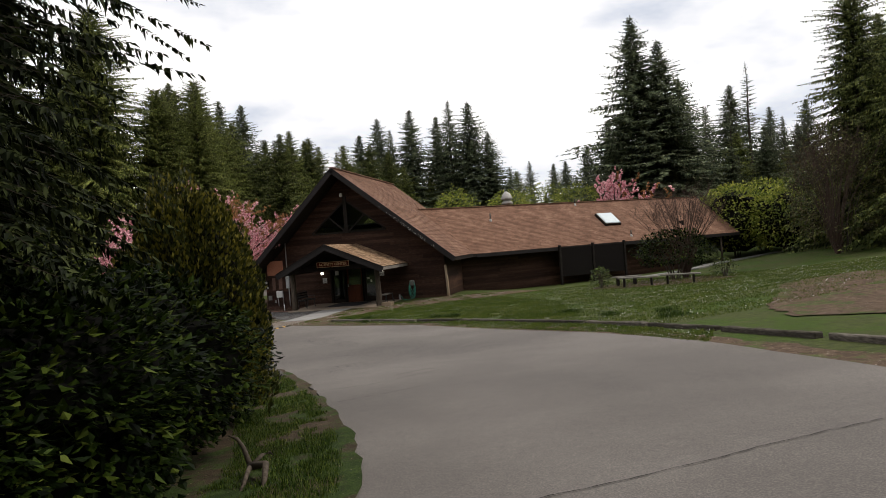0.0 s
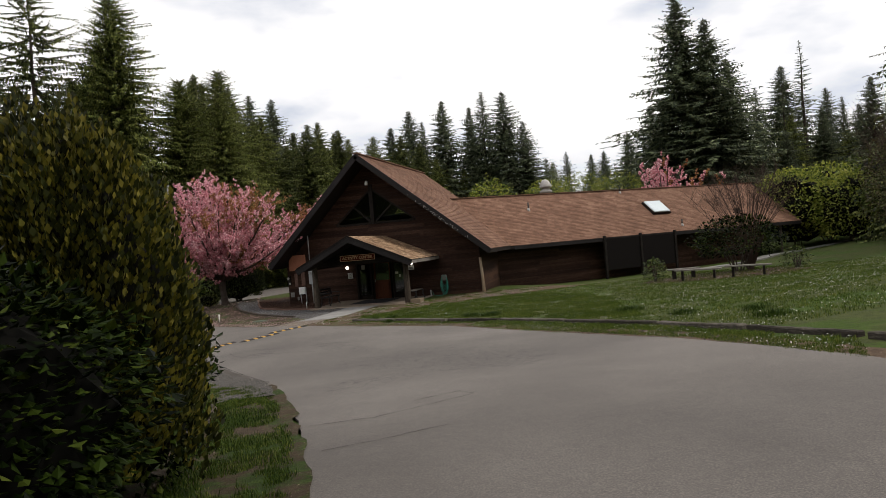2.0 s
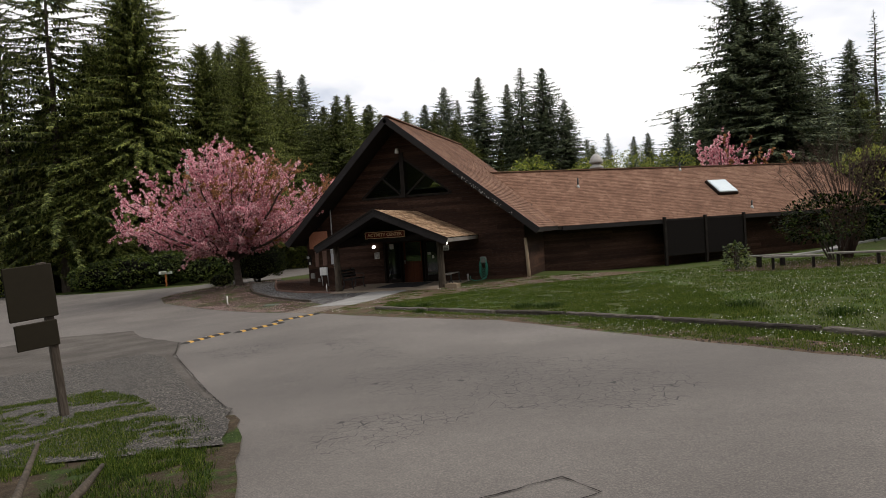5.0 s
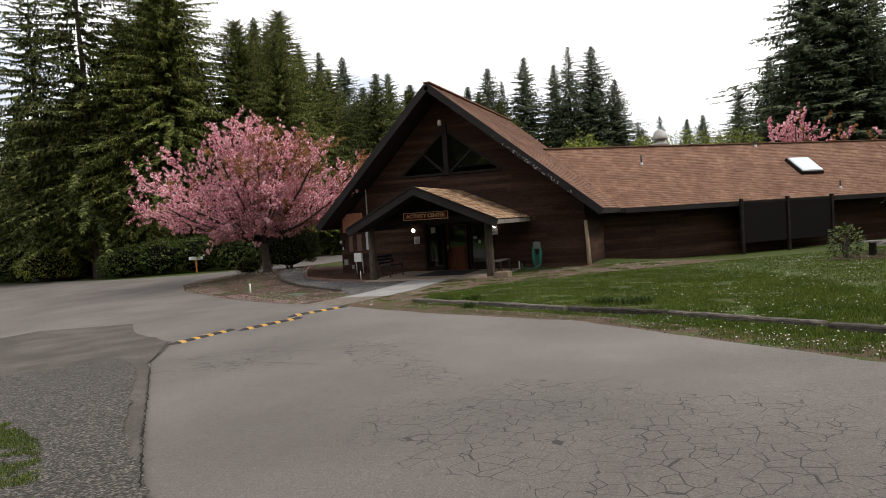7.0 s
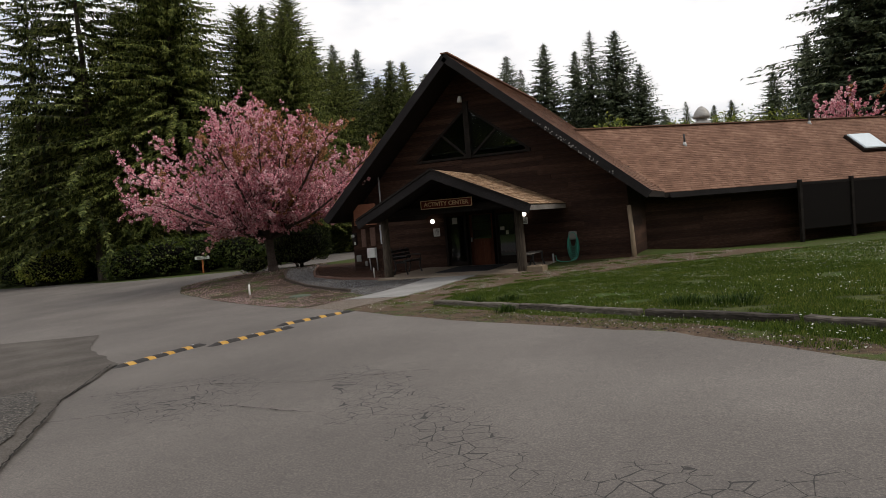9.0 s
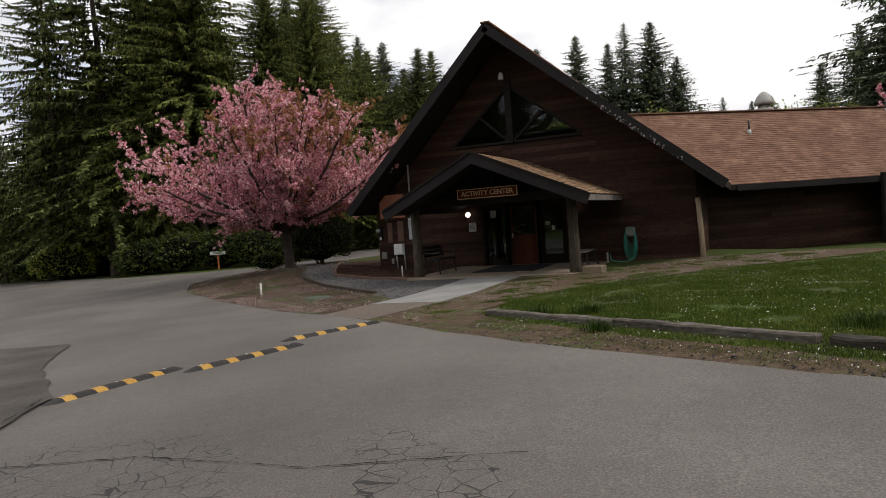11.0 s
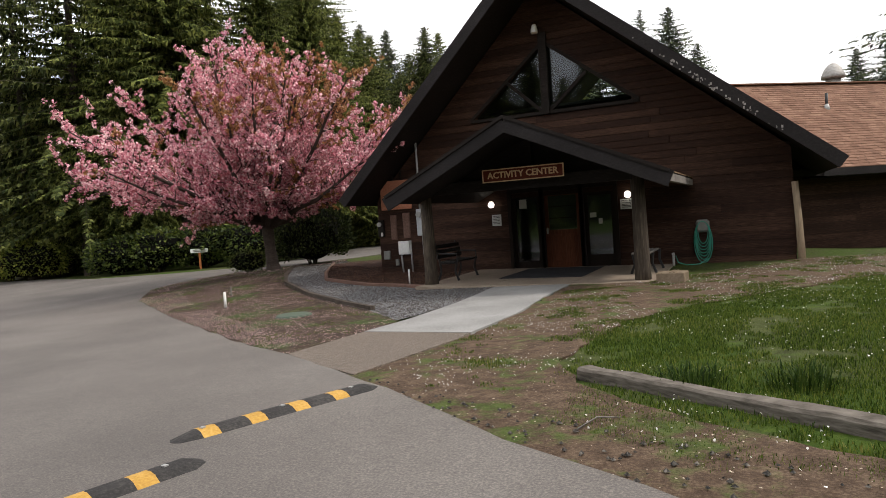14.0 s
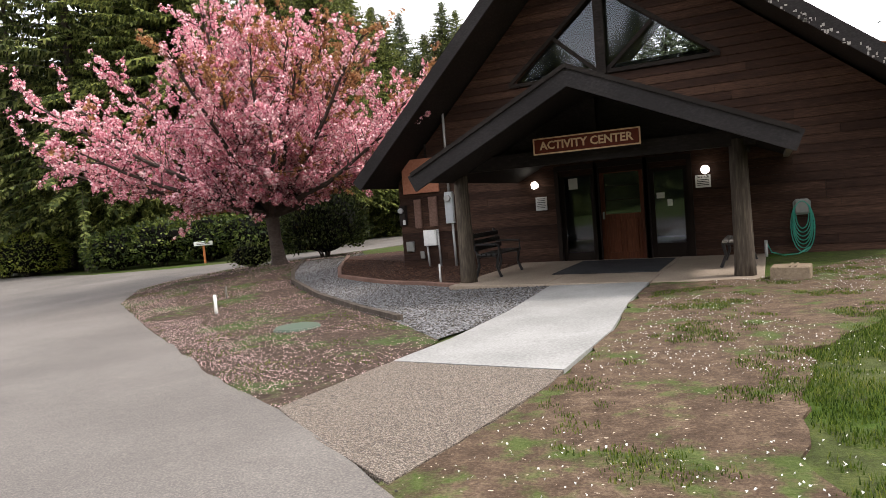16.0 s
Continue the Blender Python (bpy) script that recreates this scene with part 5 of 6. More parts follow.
part("panel", boxes(((-0.16, -0.06, 1.6), (0.5, 0.03, 0.62)), bevel=0.008), M_OLIVE, sp)
part("panel", boxes(((-0.16, -0.06, 1.1), (0.44, 0.03, 0.3)), bevel=0.008), M_OLIVE, sp)


def plank_bench(a, b, group):
    a, b = Vector(a), Vector(b)
    c, ang = (a + b) / 2, math.degrees(math.atan2((b - a).y, (b - a).x))
    L = (b - a).length
    o = thing("plank_bench", "low grey plank bench round the shrub bed", "bench", pose(c.x, c.y, land(c.x, c.y), 0, 0, ang), group)
    for k in range(2):
        part("plank", boxes(((0, -0.1 + 0.2 * k, 0.44), (L, 0.17, 0.06)), bevel=0.01), M_BENCHWOOD, o)
    for sx in (-1, 1):
        part("leg", boxes(((sx * (L / 2 - 0.3), 0, 0.2), (0.09, 0.26, 0.44))), M_TRIM, o)


plank_bench((14.7, -3.6), (16.5, -3.9), "benches on the lawn")
plank_bench((16.6, -4.0), (18.3, -4.3), "benches on the lawn")
plank_bench((14.5, -2.0), (15.9, -1.6), "benches on the lawn")


# ---------------- plants ----------------
def conifer_meshes(h, r, branches, spray, seed, droop=0.35, base=0.08, gap=0.0, curve=0.9, hang=0.35):
    """Trunk and crown of a conifer: uneven boughs, each a fan of side twigs with some hanging from it."""
    rnd = random.Random(seed)
    v, f = [], []
    n_ = 7
    tube(v, f, [(rnd.uniform(-0.08, 0.08), rnd.uniform(-0.08, 0.08), h * k / n_) for k in range(n_ + 1)], [max(0.015, h * 0.014 * (1 - k / n_) ** 0.9) for k in range(n_ + 1)], 8)
    cv, cf = [], []
    off = rnd.uniform(0, 90)
    for b in range(branches):
        q = base + (0.99 - base) * ((b + rnd.random()) / branches) ** 0.9
        if rnd.random() < gap:
            continue
        az = b * 2.39996 + rnd.uniform(-0.5, 0.5)
        ca, sa = math.cos(az), math.sin(az)
        rag = 1 + 0.5 * noise.noise((ca * 1.2 + off, sa * 1.2, q * 8)) + 0.35 * noise.noise((ca * 3 + off, sa * 3, q * 30))
        L = r * (1 - q) ** curve * min(1.0, 0.7 + 2.0 * (q - base)) * rnd.uniform(0.5, 1.12) * max(0.35, rag) + 0.06 + 0.03 * h * (1 - q) ** 1.5
        slope = 0.5 * q * q - 0.1 - 0.25 * droop * (1 - q) + rnd.uniform(-0.16, 0.16)
        path = []
        for k in range(5):
            s = k / 4
            path.append(Vector((ca * L * s, sa * L * s, q * h + L * (slope * s - droop * (1 - 0.7 * q) * 0.45 * s * s + 0.1 * max(0, s - 0.7)))))
        tube(v, f, path[:4], [0.03 * (1 - q) + 0.01, 0.016, 0.009, 0.004], 3, False)
        size = spray * (0.26 + 0.9 * (1 - q) ** 0.7)
        k_ = max(4, int(L / (size * 0.27)))
        for j in range(k_):
            s = min(0.99, 0.08 + 0.92 * (j + rnd.random()) / k_)
            i0 = min(3, int(s * 4))
            p = path[i0].lerp(path[i0 + 1], s * 4 - i0)
            for side in (-1, 1, 0):
                if side == 0 and rnd.random() > hang:
                    continue
                w_ = side * rnd.uniform(0.45, 1.1)
                d = Vector((ca * 0.62 - sa * w_, sa * 0.62 + ca * w_, rnd.uniform(-0.32, 0.12) - droop * 0.45 * (1 - 0.6 * q)))
                if side == 0:
                    d = Vector((ca * 0.3 + rnd.uniform(-0.3, 0.3), sa * 0.3 + rnd.uniform(-0.3, 0.3), -0.8))
                d.normalize()
                ln = size * rnd.uniform(0.5, 1.25) * (0.55 + 0.6 * (1 - s))
                o_ = d.cross(Vector((rnd.uniform(-0.8, 0.8), rnd.uniform(-0.8, 0.8), 1))).normalized() * ln * rnd.uniform(0.14, 0.26)
                i = len(cv)
                cv += [tuple(p), tuple(p + d * ln * 0.35 + o_), tuple(p + d * ln - Vector((0, 0, 0.12 * ln))), tuple(p + d * ln * 0.45 - o_)]
                cf.append((i, i + 1, i + 2, i + 3))
    return mesh_from("trunk", v, f), mesh_from("crown", cv, cf)


def conifer_kind(meshes, needles, label):
    def plant(x, y, h, wide=1.0, turn=0.0, group="forest conifers"):
        o = thing("conifer_tree", label, "tree", pose(x, y, land(x, y) - 0.1, 0, 0, turn), group)
        s = h / 20.0
        o.scale = (s * wide, s * wide, s)
        part("trunk", meshes[0], M_BARK, o)
        part("crown", meshes[1], needles, o)
        return o
    return plant


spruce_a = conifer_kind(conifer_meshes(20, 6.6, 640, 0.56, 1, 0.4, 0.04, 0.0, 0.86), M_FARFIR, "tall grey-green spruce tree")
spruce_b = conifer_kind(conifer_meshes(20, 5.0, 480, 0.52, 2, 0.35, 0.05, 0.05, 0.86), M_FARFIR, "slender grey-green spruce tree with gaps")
hemlock_a = conifer_kind(conifer_meshes(20, 6.2, 620, 0.52, 3, 0.6, 0.03, 0.0, 0.65, 0.6), M_HEMLOCK, "broad olive-green hemlock with drooping boughs")
hemlock_h = conifer_kind(conifer_meshes(20, 6.4, 820, 0.42, 23, 0.65, 0.2, 0.0, 0.55, 0.8), M_HEMLOCK, "olive-green hemlock with bare lower trunk")
spruce_d = conifer_kind(conifer_meshes(20, 5.8, 780, 0.48, 4, 0.5, 0.05, 0.02, 0.7, 0.6), M_SPRUCE, "tall dark spruce with drooping boughs")
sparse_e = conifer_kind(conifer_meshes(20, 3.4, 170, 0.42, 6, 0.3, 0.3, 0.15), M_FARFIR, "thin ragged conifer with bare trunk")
sparse_f = conifer_kind(conifer_meshes(20, 6.4, 300, 0.4, 9, 0.55, 0.12, 0.05, 0.5, 0.9), M_SPRUCE, "open spruce with long sweeping boughs")
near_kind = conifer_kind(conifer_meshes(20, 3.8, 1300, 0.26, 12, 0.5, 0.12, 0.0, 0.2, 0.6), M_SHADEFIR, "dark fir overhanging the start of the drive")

rt = random.Random(77)
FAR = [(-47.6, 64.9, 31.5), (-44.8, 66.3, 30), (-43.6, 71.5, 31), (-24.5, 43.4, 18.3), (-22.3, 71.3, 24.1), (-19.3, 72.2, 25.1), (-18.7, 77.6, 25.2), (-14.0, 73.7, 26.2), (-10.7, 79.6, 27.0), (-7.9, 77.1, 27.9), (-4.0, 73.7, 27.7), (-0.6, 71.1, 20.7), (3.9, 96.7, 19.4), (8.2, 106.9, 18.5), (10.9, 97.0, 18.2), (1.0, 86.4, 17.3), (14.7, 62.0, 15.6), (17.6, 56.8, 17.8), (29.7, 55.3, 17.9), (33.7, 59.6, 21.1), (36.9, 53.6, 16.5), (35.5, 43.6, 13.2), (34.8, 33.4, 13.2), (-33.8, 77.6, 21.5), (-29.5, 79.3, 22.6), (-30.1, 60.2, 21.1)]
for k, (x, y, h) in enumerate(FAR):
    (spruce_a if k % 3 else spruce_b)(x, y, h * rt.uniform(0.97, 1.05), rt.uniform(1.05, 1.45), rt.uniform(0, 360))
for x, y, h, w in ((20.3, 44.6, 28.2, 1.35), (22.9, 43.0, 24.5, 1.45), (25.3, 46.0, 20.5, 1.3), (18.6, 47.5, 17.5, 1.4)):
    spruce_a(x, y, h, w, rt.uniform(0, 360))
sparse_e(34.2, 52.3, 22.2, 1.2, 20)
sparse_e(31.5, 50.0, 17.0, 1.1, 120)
for x, y, h in ((31.5, 12.7, 18.5), (32.5, 6.4, 18.0), (36, 20, 17), (40, 30, 18), (42, 12, 20), (38, -2, 17)):
    spruce_d(x, y, h, 1.0, rt.uniform(0, 360))
# woods behind the drive
for x, y, h, k in ((-25.9, 13.0, 25.5, 1), (-23.9, 18.5, 19.5, 0), (-18.5, 16.0, 17, 0), (-26.7, 24.9, 22, 1), (-31.6, 31.4, 23.5, 0), (-29.5, 15.5, 23, 0), (-21.5, 21.0, 20.5, 0), (-33.0, 35.6, 24.5, 1), (-34.0, 12.5, 13.0, 1), (-38, 14, 13, 0), (-40, 22, 18.5, 1), (-36, 27, 22, 0), (-28, 34, 21, 1), (-24, 31, 18, 0), (-44, 11, 12, 1), (-46, 18, 14.5, 0), (-16.5, 28, 16, 1), (-19, 36, 18, 0), (-50, 4, 21, 1), (-54, 10, 22, 1), (-14, 40, 16.5, 0), (-12, 52, 17, 1), (-42, 32, 24, 0), (-48, 27, 18, 1), (-38, 42, 24, 1), (-31, 45, 22, 0), (-24, 52, 20, 1), (-20, 47, 18, 0), (-33, 19, 22, 1), (-30, 27, 21, 0), (-52, 20, 15, 1)):
    (hemlock_h if y < 22 and x > -48 else hemlock_a if k == 0 else spruce_d)(x, y, h, rt.uniform(0.85, 1.1), rt.uniform(0, 360), "woods behind the drive")
for x, y, h in ((-38, 20, 19), (-34, 22.5, 20), (-45, 15.5, 16), (-39.5, 16.5, 16)):
    spruce_d(x, y, h, 1.15, rt.uniform(0, 360), "woods behind the drive")
sparse_f(-31.5, 10.6, 27, 1.1, 0, "woods behind the drive")
sparse_f(-35.5, 9.8, 23, 1.0, 90, "woods behind the drive")
hemlock_h(-27.2, 11.0, 13, 0.9, 60, "woods behind the drive")
hemlock_h(-32.5, 11.5, 14, 1.05, 200, "woods behind the drive")
hemlock_h(-36.0, 11.5, 13, 1.1, 20, "woods behind the drive")
hemlock_h(-29.2, 12.0, 19, 1.0, 130, "woods behind the drive")
for k in range(14):
    hemlock_a(-64 + 3.6 * k, 23 + 5 * rt.random() + 0.35 * k, rt.uniform(9, 11.5), 1.25, rt.uniform(0, 360), "woods behind the drive")
for k in range(20):
    spruce_d(-72 + 3.1 * k + rt.uniform(-1, 1), 34 + 9 * rt.random() + 0.3 * k, rt.uniform(15, 19), 1.15, rt.uniform(0, 360), "woods behind the drive")
# forest filling in behind the roofs
for k in range(64):
    x = -32 + 78 * (k + rt.random()) / 64
    y = 66 + 30 * rt.random() - 0.25 * max(0, x - 12)
    lean = 1.0 if x < 0 else 0.8
    (spruce_b, spruce_a, hemlock_a)[k % 3](x, y, rt.uniform(10.5, 17) * lean, rt.uniform(0.9, 1.2), rt.uniform(0, 360))
for k in range(12):
    x = 22 + 22 * (k + rt.random()) / 12
    (spruce_a, hemlock_a)[k % 2](x, 46 + 10 * rt.random() - 0.5 * (x - 22), rt.uniform(10, 15), 1.1, rt.uniform(0, 360))
# woods behind the start of the walk and round the far sides
for k in range(40):
    (spruce_d, hemlock_a)[k % 2](-44 + 2.5 * k + rt.uniform(-1, 1), -62 + rt.uniform(-5, 5), rt.uniform(18.0, 22.0), 1.3, rt.uniform(0, 360), "woods behind the walk")
for k in range(40):
    a = 2 * math.pi * k / 40
    R_ = 108 + 10 * math.sin(k * 2.3)
    (spruce_b, hemlock_a, spruce_a)[k % 3](R_ * math.cos(a), 12 + R_ * math.sin(a), rt.uniform(15, 19), 1.2, rt.uniform(0, 360), "distant woods")
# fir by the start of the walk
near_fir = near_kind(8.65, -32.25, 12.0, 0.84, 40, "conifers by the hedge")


def leaf_faces(v, f, p, d, up, ln, w):
    """One folded leaf of four triangles."""
    s = d.cross(up)
    s = s.normalized() * w if s.length > 1e-4 else Vector((w, 0, 0))
    i = len(v)
    t = d.cross(s).normalized() * w * 0.35
    v += [tuple(p), tuple(p + d * ln * 0.45 + s + t), tuple(p + d * ln), tuple(p + d * ln * 0.45 - s + t), tuple(p + d * ln * 0.45)]
    f += [(i, i + 1, i + 4), (i + 1, i + 2, i + 4), (i + 2, i + 3, i + 4), (i + 3, i, i + 4)]


def shrub(name, label, x, y, rx, ry, h, leaves, ln, mat, seed, category="shrub", core=True, low=0.0, group="", spiky=0.0, quads=False, taper=0.0):
    """A leafy bush: uneven mass of leaves round stems."""
    rnd = random.Random(seed)
    z0 = land(x, y)
    o = thing(name, label, category, pose(x, y, z0), group)
    v, f = [], []
    off = rnd.uniform(0, 50)

    def edge(az, el):
        return 1.0 + 0.26 * noise.noise((math.cos(az) * 1.8 + off, math.sin(az) * 1.8, el * 2.2)) + 0.14 * noise.noise((math.cos(az) * 5 + off, math.sin(az) * 5, el * 6))
    for _ in range(leaves):
        az, el = rnd.uniform(0, 2 * math.pi), math.asin(rnd.uniform(-0.75, 1.0))
        q = edge(az, el) * (1 - 0.28 * rnd.random() ** 2)
        p = Vector((rx * q * math.cos(az) * math.cos(el), ry * q * math.sin(az) * math.cos(el), h * 0.5 + h * 0.5 * q * math.sin(el) + low))
        p.x, p.y = p.x * (1 - taper * p.z / h), p.y * (1 - taper * p.z / h)
        if p.z < 0.02:
            p.z = rnd.uniform(0.02, 0.3)
        d = Vector((math.cos(az) * math.cos(el), math.sin(az) * math.cos(el), math.sin(el) * 0.6 - 0.1)) + Vector((rnd.uniform(-1, 1), rnd.uniform(-1, 1), rnd.uniform(-0.8, 0.8))) * 0.8
        if spiky:
            d = d * 0.4 + Vector((0, 0, spiky))
        d.normalize()
        k = ln * rnd.uniform(0.65, 1.3)
        if quads:
            s = d.cross(Vector((rnd.uniform(-1, 1), rnd.uniform(-1, 1), 0.4))).normalized() * k * 0.3
            i = len(v)
            v += [tuple(p), tuple(p + d * k * 0.5 + s), tuple(p + d * k), tuple(p + d * k * 0.5 - s)]
            f.append((i, i + 1, i + 2, i + 3))
        else:
            leaf_faces(v, f, p, d, Vector((rnd.uniform(-0.3, 0.3), rnd.uniform(-0.3, 0.3), 1)), k, k * 0.34)
    part("foliage", mesh_from("foliage", v, f), mat, o)
    v, f = [], []
    for _ in range(9):
        az = rnd.uniform(0, 6.28)
        rr = rnd.uniform(0.2, 0.7)
        e = (rx * rr * math.cos(az), ry * rr * math.sin(az), h * rnd.uniform(0.6, 0.85))
        tube(v, f, [(e[0] * 0.15, e[1] * 0.15, -0.05), (e[0] * 0.5, e[1] * 0.5, e[2] * 0.5), e], [0.04, 0.025, 0.008], 5, False)
    part("stem", mesh_from("stem", v, f), M_BARK, o)
    # Added hull behind the leaves, coloured as the shade between them.
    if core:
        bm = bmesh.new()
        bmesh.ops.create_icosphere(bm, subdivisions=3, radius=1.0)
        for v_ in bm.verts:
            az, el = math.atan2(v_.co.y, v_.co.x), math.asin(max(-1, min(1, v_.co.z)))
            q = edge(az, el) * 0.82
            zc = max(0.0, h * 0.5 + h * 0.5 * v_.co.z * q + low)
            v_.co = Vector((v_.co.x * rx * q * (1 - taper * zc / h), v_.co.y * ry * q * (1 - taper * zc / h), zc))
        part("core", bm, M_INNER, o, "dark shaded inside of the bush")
    return o


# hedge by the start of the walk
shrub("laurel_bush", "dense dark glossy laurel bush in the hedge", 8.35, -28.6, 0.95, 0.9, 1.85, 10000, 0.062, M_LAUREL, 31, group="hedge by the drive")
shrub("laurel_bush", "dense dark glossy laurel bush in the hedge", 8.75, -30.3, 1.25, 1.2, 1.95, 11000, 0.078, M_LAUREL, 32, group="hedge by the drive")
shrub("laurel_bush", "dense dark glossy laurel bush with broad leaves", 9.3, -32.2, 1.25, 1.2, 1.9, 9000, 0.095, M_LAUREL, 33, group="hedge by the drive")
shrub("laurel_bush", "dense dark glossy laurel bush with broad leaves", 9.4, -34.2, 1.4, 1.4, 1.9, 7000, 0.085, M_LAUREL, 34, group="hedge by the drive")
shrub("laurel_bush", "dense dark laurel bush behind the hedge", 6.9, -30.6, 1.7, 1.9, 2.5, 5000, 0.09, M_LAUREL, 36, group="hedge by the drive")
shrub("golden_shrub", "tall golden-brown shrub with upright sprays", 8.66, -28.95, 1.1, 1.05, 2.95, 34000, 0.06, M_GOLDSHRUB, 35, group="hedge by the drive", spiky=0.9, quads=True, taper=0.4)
# shrubs beyond the drive
for k, (x, y, rx, ry, h) in enumerate(((-26.5, 8.6, 2.4, 1.5, 2.0), (-24.2, 9.2, 2.4, 1.5, 2.3), (-22.0, 10.2, 2.2, 1.4, 2.4), (-19.8, 10.6, 2.2, 1.4, 2.2), (-17.6, 11.8, 2.0, 1.4, 2.2))):
    shrub("ivy_bush", "dense green ivy and bramble at the wood's edge", x, y, rx, ry, h, 3000, 0.17, M_IVY, 40 + k, group="bushes at the wood's edge", quads=True)
shrub("ivy_bush", "yellow-green bush at the wood's edge", -34.5, 8.9, 2.4, 1.8, 2.4, 3600, 0.15, M_LIME, 48, group="bushes at the wood's edge", quads=True)
shrub("ivy_bush", "yellow-green bush at the wood's edge", -37.5, 9.4, 2.6, 1.8, 2.6, 3000, 0.16, M_IVY, 49, group="bushes at the wood's edge", quads=True)
shrub("small_pine", "low dark green mugo pine by the gravel", -12.0, 6.3, 1.6, 1.5, 2.6, 9000, 0.12, M_PINE, 50, "tree", quads=True, spiky=0.4)
shrub("round_shrub", "small round dark clipped shrub by the cherry", -10.4, 0.5, 0.6, 0.6, 0.75, 1200, 0.07, M_SPRUCE, 51, quads=True)
# behind the wing
for k, (x, y, rx, h, m_) in enumerate(((25.7, 23.5, 3.4, 6.0, M_LIME), (29.0, 21.5, 3.0, 5.0, M_LIME), (28.8, 26.5, 4.0, 6.0, M_LIME), (31.5, 17.0, 3.0, 4.2, M_IVY), (33, 22, 4, 6.5, M_IVY))):
    shrub("spring_bush", "large spring-green bush behind the lawn", x, y, rx, rx, h, 6000, 0.24, m_, 60 + k, group="bushes behind the wing", quads=True)
for k, (x, y, rx, h) in enumerate(((1.4, 28.0, 2.2, 8.6), (6.0, 33, 2.6, 8.4), (9.4, 36.9, 3.2, 9.0), (13.0, 38, 3.0, 8.8))):
    shrub("alder_tree", "young alder in pale spring leaf behind the roof", x, y, rx, rx, h * 0.65, 2600, 0.2, M_LIME, 70 + k, "tree", core=False, low=h * 0.35, group="alders behind the roof", quads=True)


def twiggy(name, label, x, y, h, spread, n_, seed, mat=None):
    rnd = random.Random(seed)
    o = thing(name, label, "shrub", pose(x, y, land(x, y)))
    v, f = [], []
    for _ in range(n_):
        az, q = rnd.uniform(0, 6.28), rnd.uniform(0.25, 1.0)
        e = Vector((spread * q * math.cos(az), spread * q * math.sin(az), h * rnd.uniform(0.7, 1.0)))
        mid = Vector((e.x * 0.35, e.y * 0.35, e.z * 0.5))
        tube(v, f, [(0.08 * math.cos(az), 0.08 * math.sin(az), -0.05), mid, e], [0.028, 0.015, 0.004], 4, False)
        for _ in range(11):
            s = rnd.uniform(0.35, 0.95)
            p = mid.lerp(e, s)
            q2 = p + Vector((rnd.uniform(-0.4, 0.4), rnd.uniform(-0.4, 0.4), rnd.uniform(0.1, 0.6))) * (h / 3)
            tube(v, f, [p, q2], [0.007, 0.003], 3, False)
    part("crown", mesh_from("crown", v, f), mat or M_TWIG, o)
    return o


twiggy("bare_shrub", "bare reddish-brown shrub in front of the wing", 18.4, 0.9, 4.9, 2.8, 60, 81)
twiggy("bare_shrub", "tall bare brown shrub at the far lawn", 27.6, 6.5, 7.6, 3.2, 60, 82)
shrub("bare_shrub_leaves", "hazy brown budding bush at the far lawn", 28.3, 7.5, 2.8, 2.6, 6.5, 5000, 0.13, M_BUDS, 83, core=False, quads=True)
shrub("rhododendron", "dark rhododendron with a few red buds on bent stems", 17.8, 0.4, 1.9, 1.5, 2.0, 3200, 0.14, M_LAUREL, 84, core=False, low=0.55, quads=False)
shrub("young_shrub", "small light green shrub on the lawn", 13.95, -2.6, 0.45, 0.45, 1.0, 500, 0.11, M_IVY, 85, core=False)
shrub("young_shrub", "small light green shrub on the lawn", 19.9, -1.2, 0.6, 0.5, 0.9, 500, 0.11, M_IVY, 86, core=False)
alder = solo("alder_tree", tube_mesh("alder_trunk", [(-20.6, 11.9, -0.3), (-20.9, 11.9, 2.5), (-21.2, 12.2, 9)], [0.24, 0.2, 0.1], 10), M_PALEBARK, "pale grey alder trunk leaning in the bushes", "tree")
solo("alder_tree", tube_mesh("alder_trunk", [(-36.5, 9.4, -0.5), (-36.6, 9.4, 2), (-36.6, 9.5, 4)], [0.22, 0.18, 0.1], 10), M_PALEBARK, "pale grey alder trunk at the wood's edge", "tree")


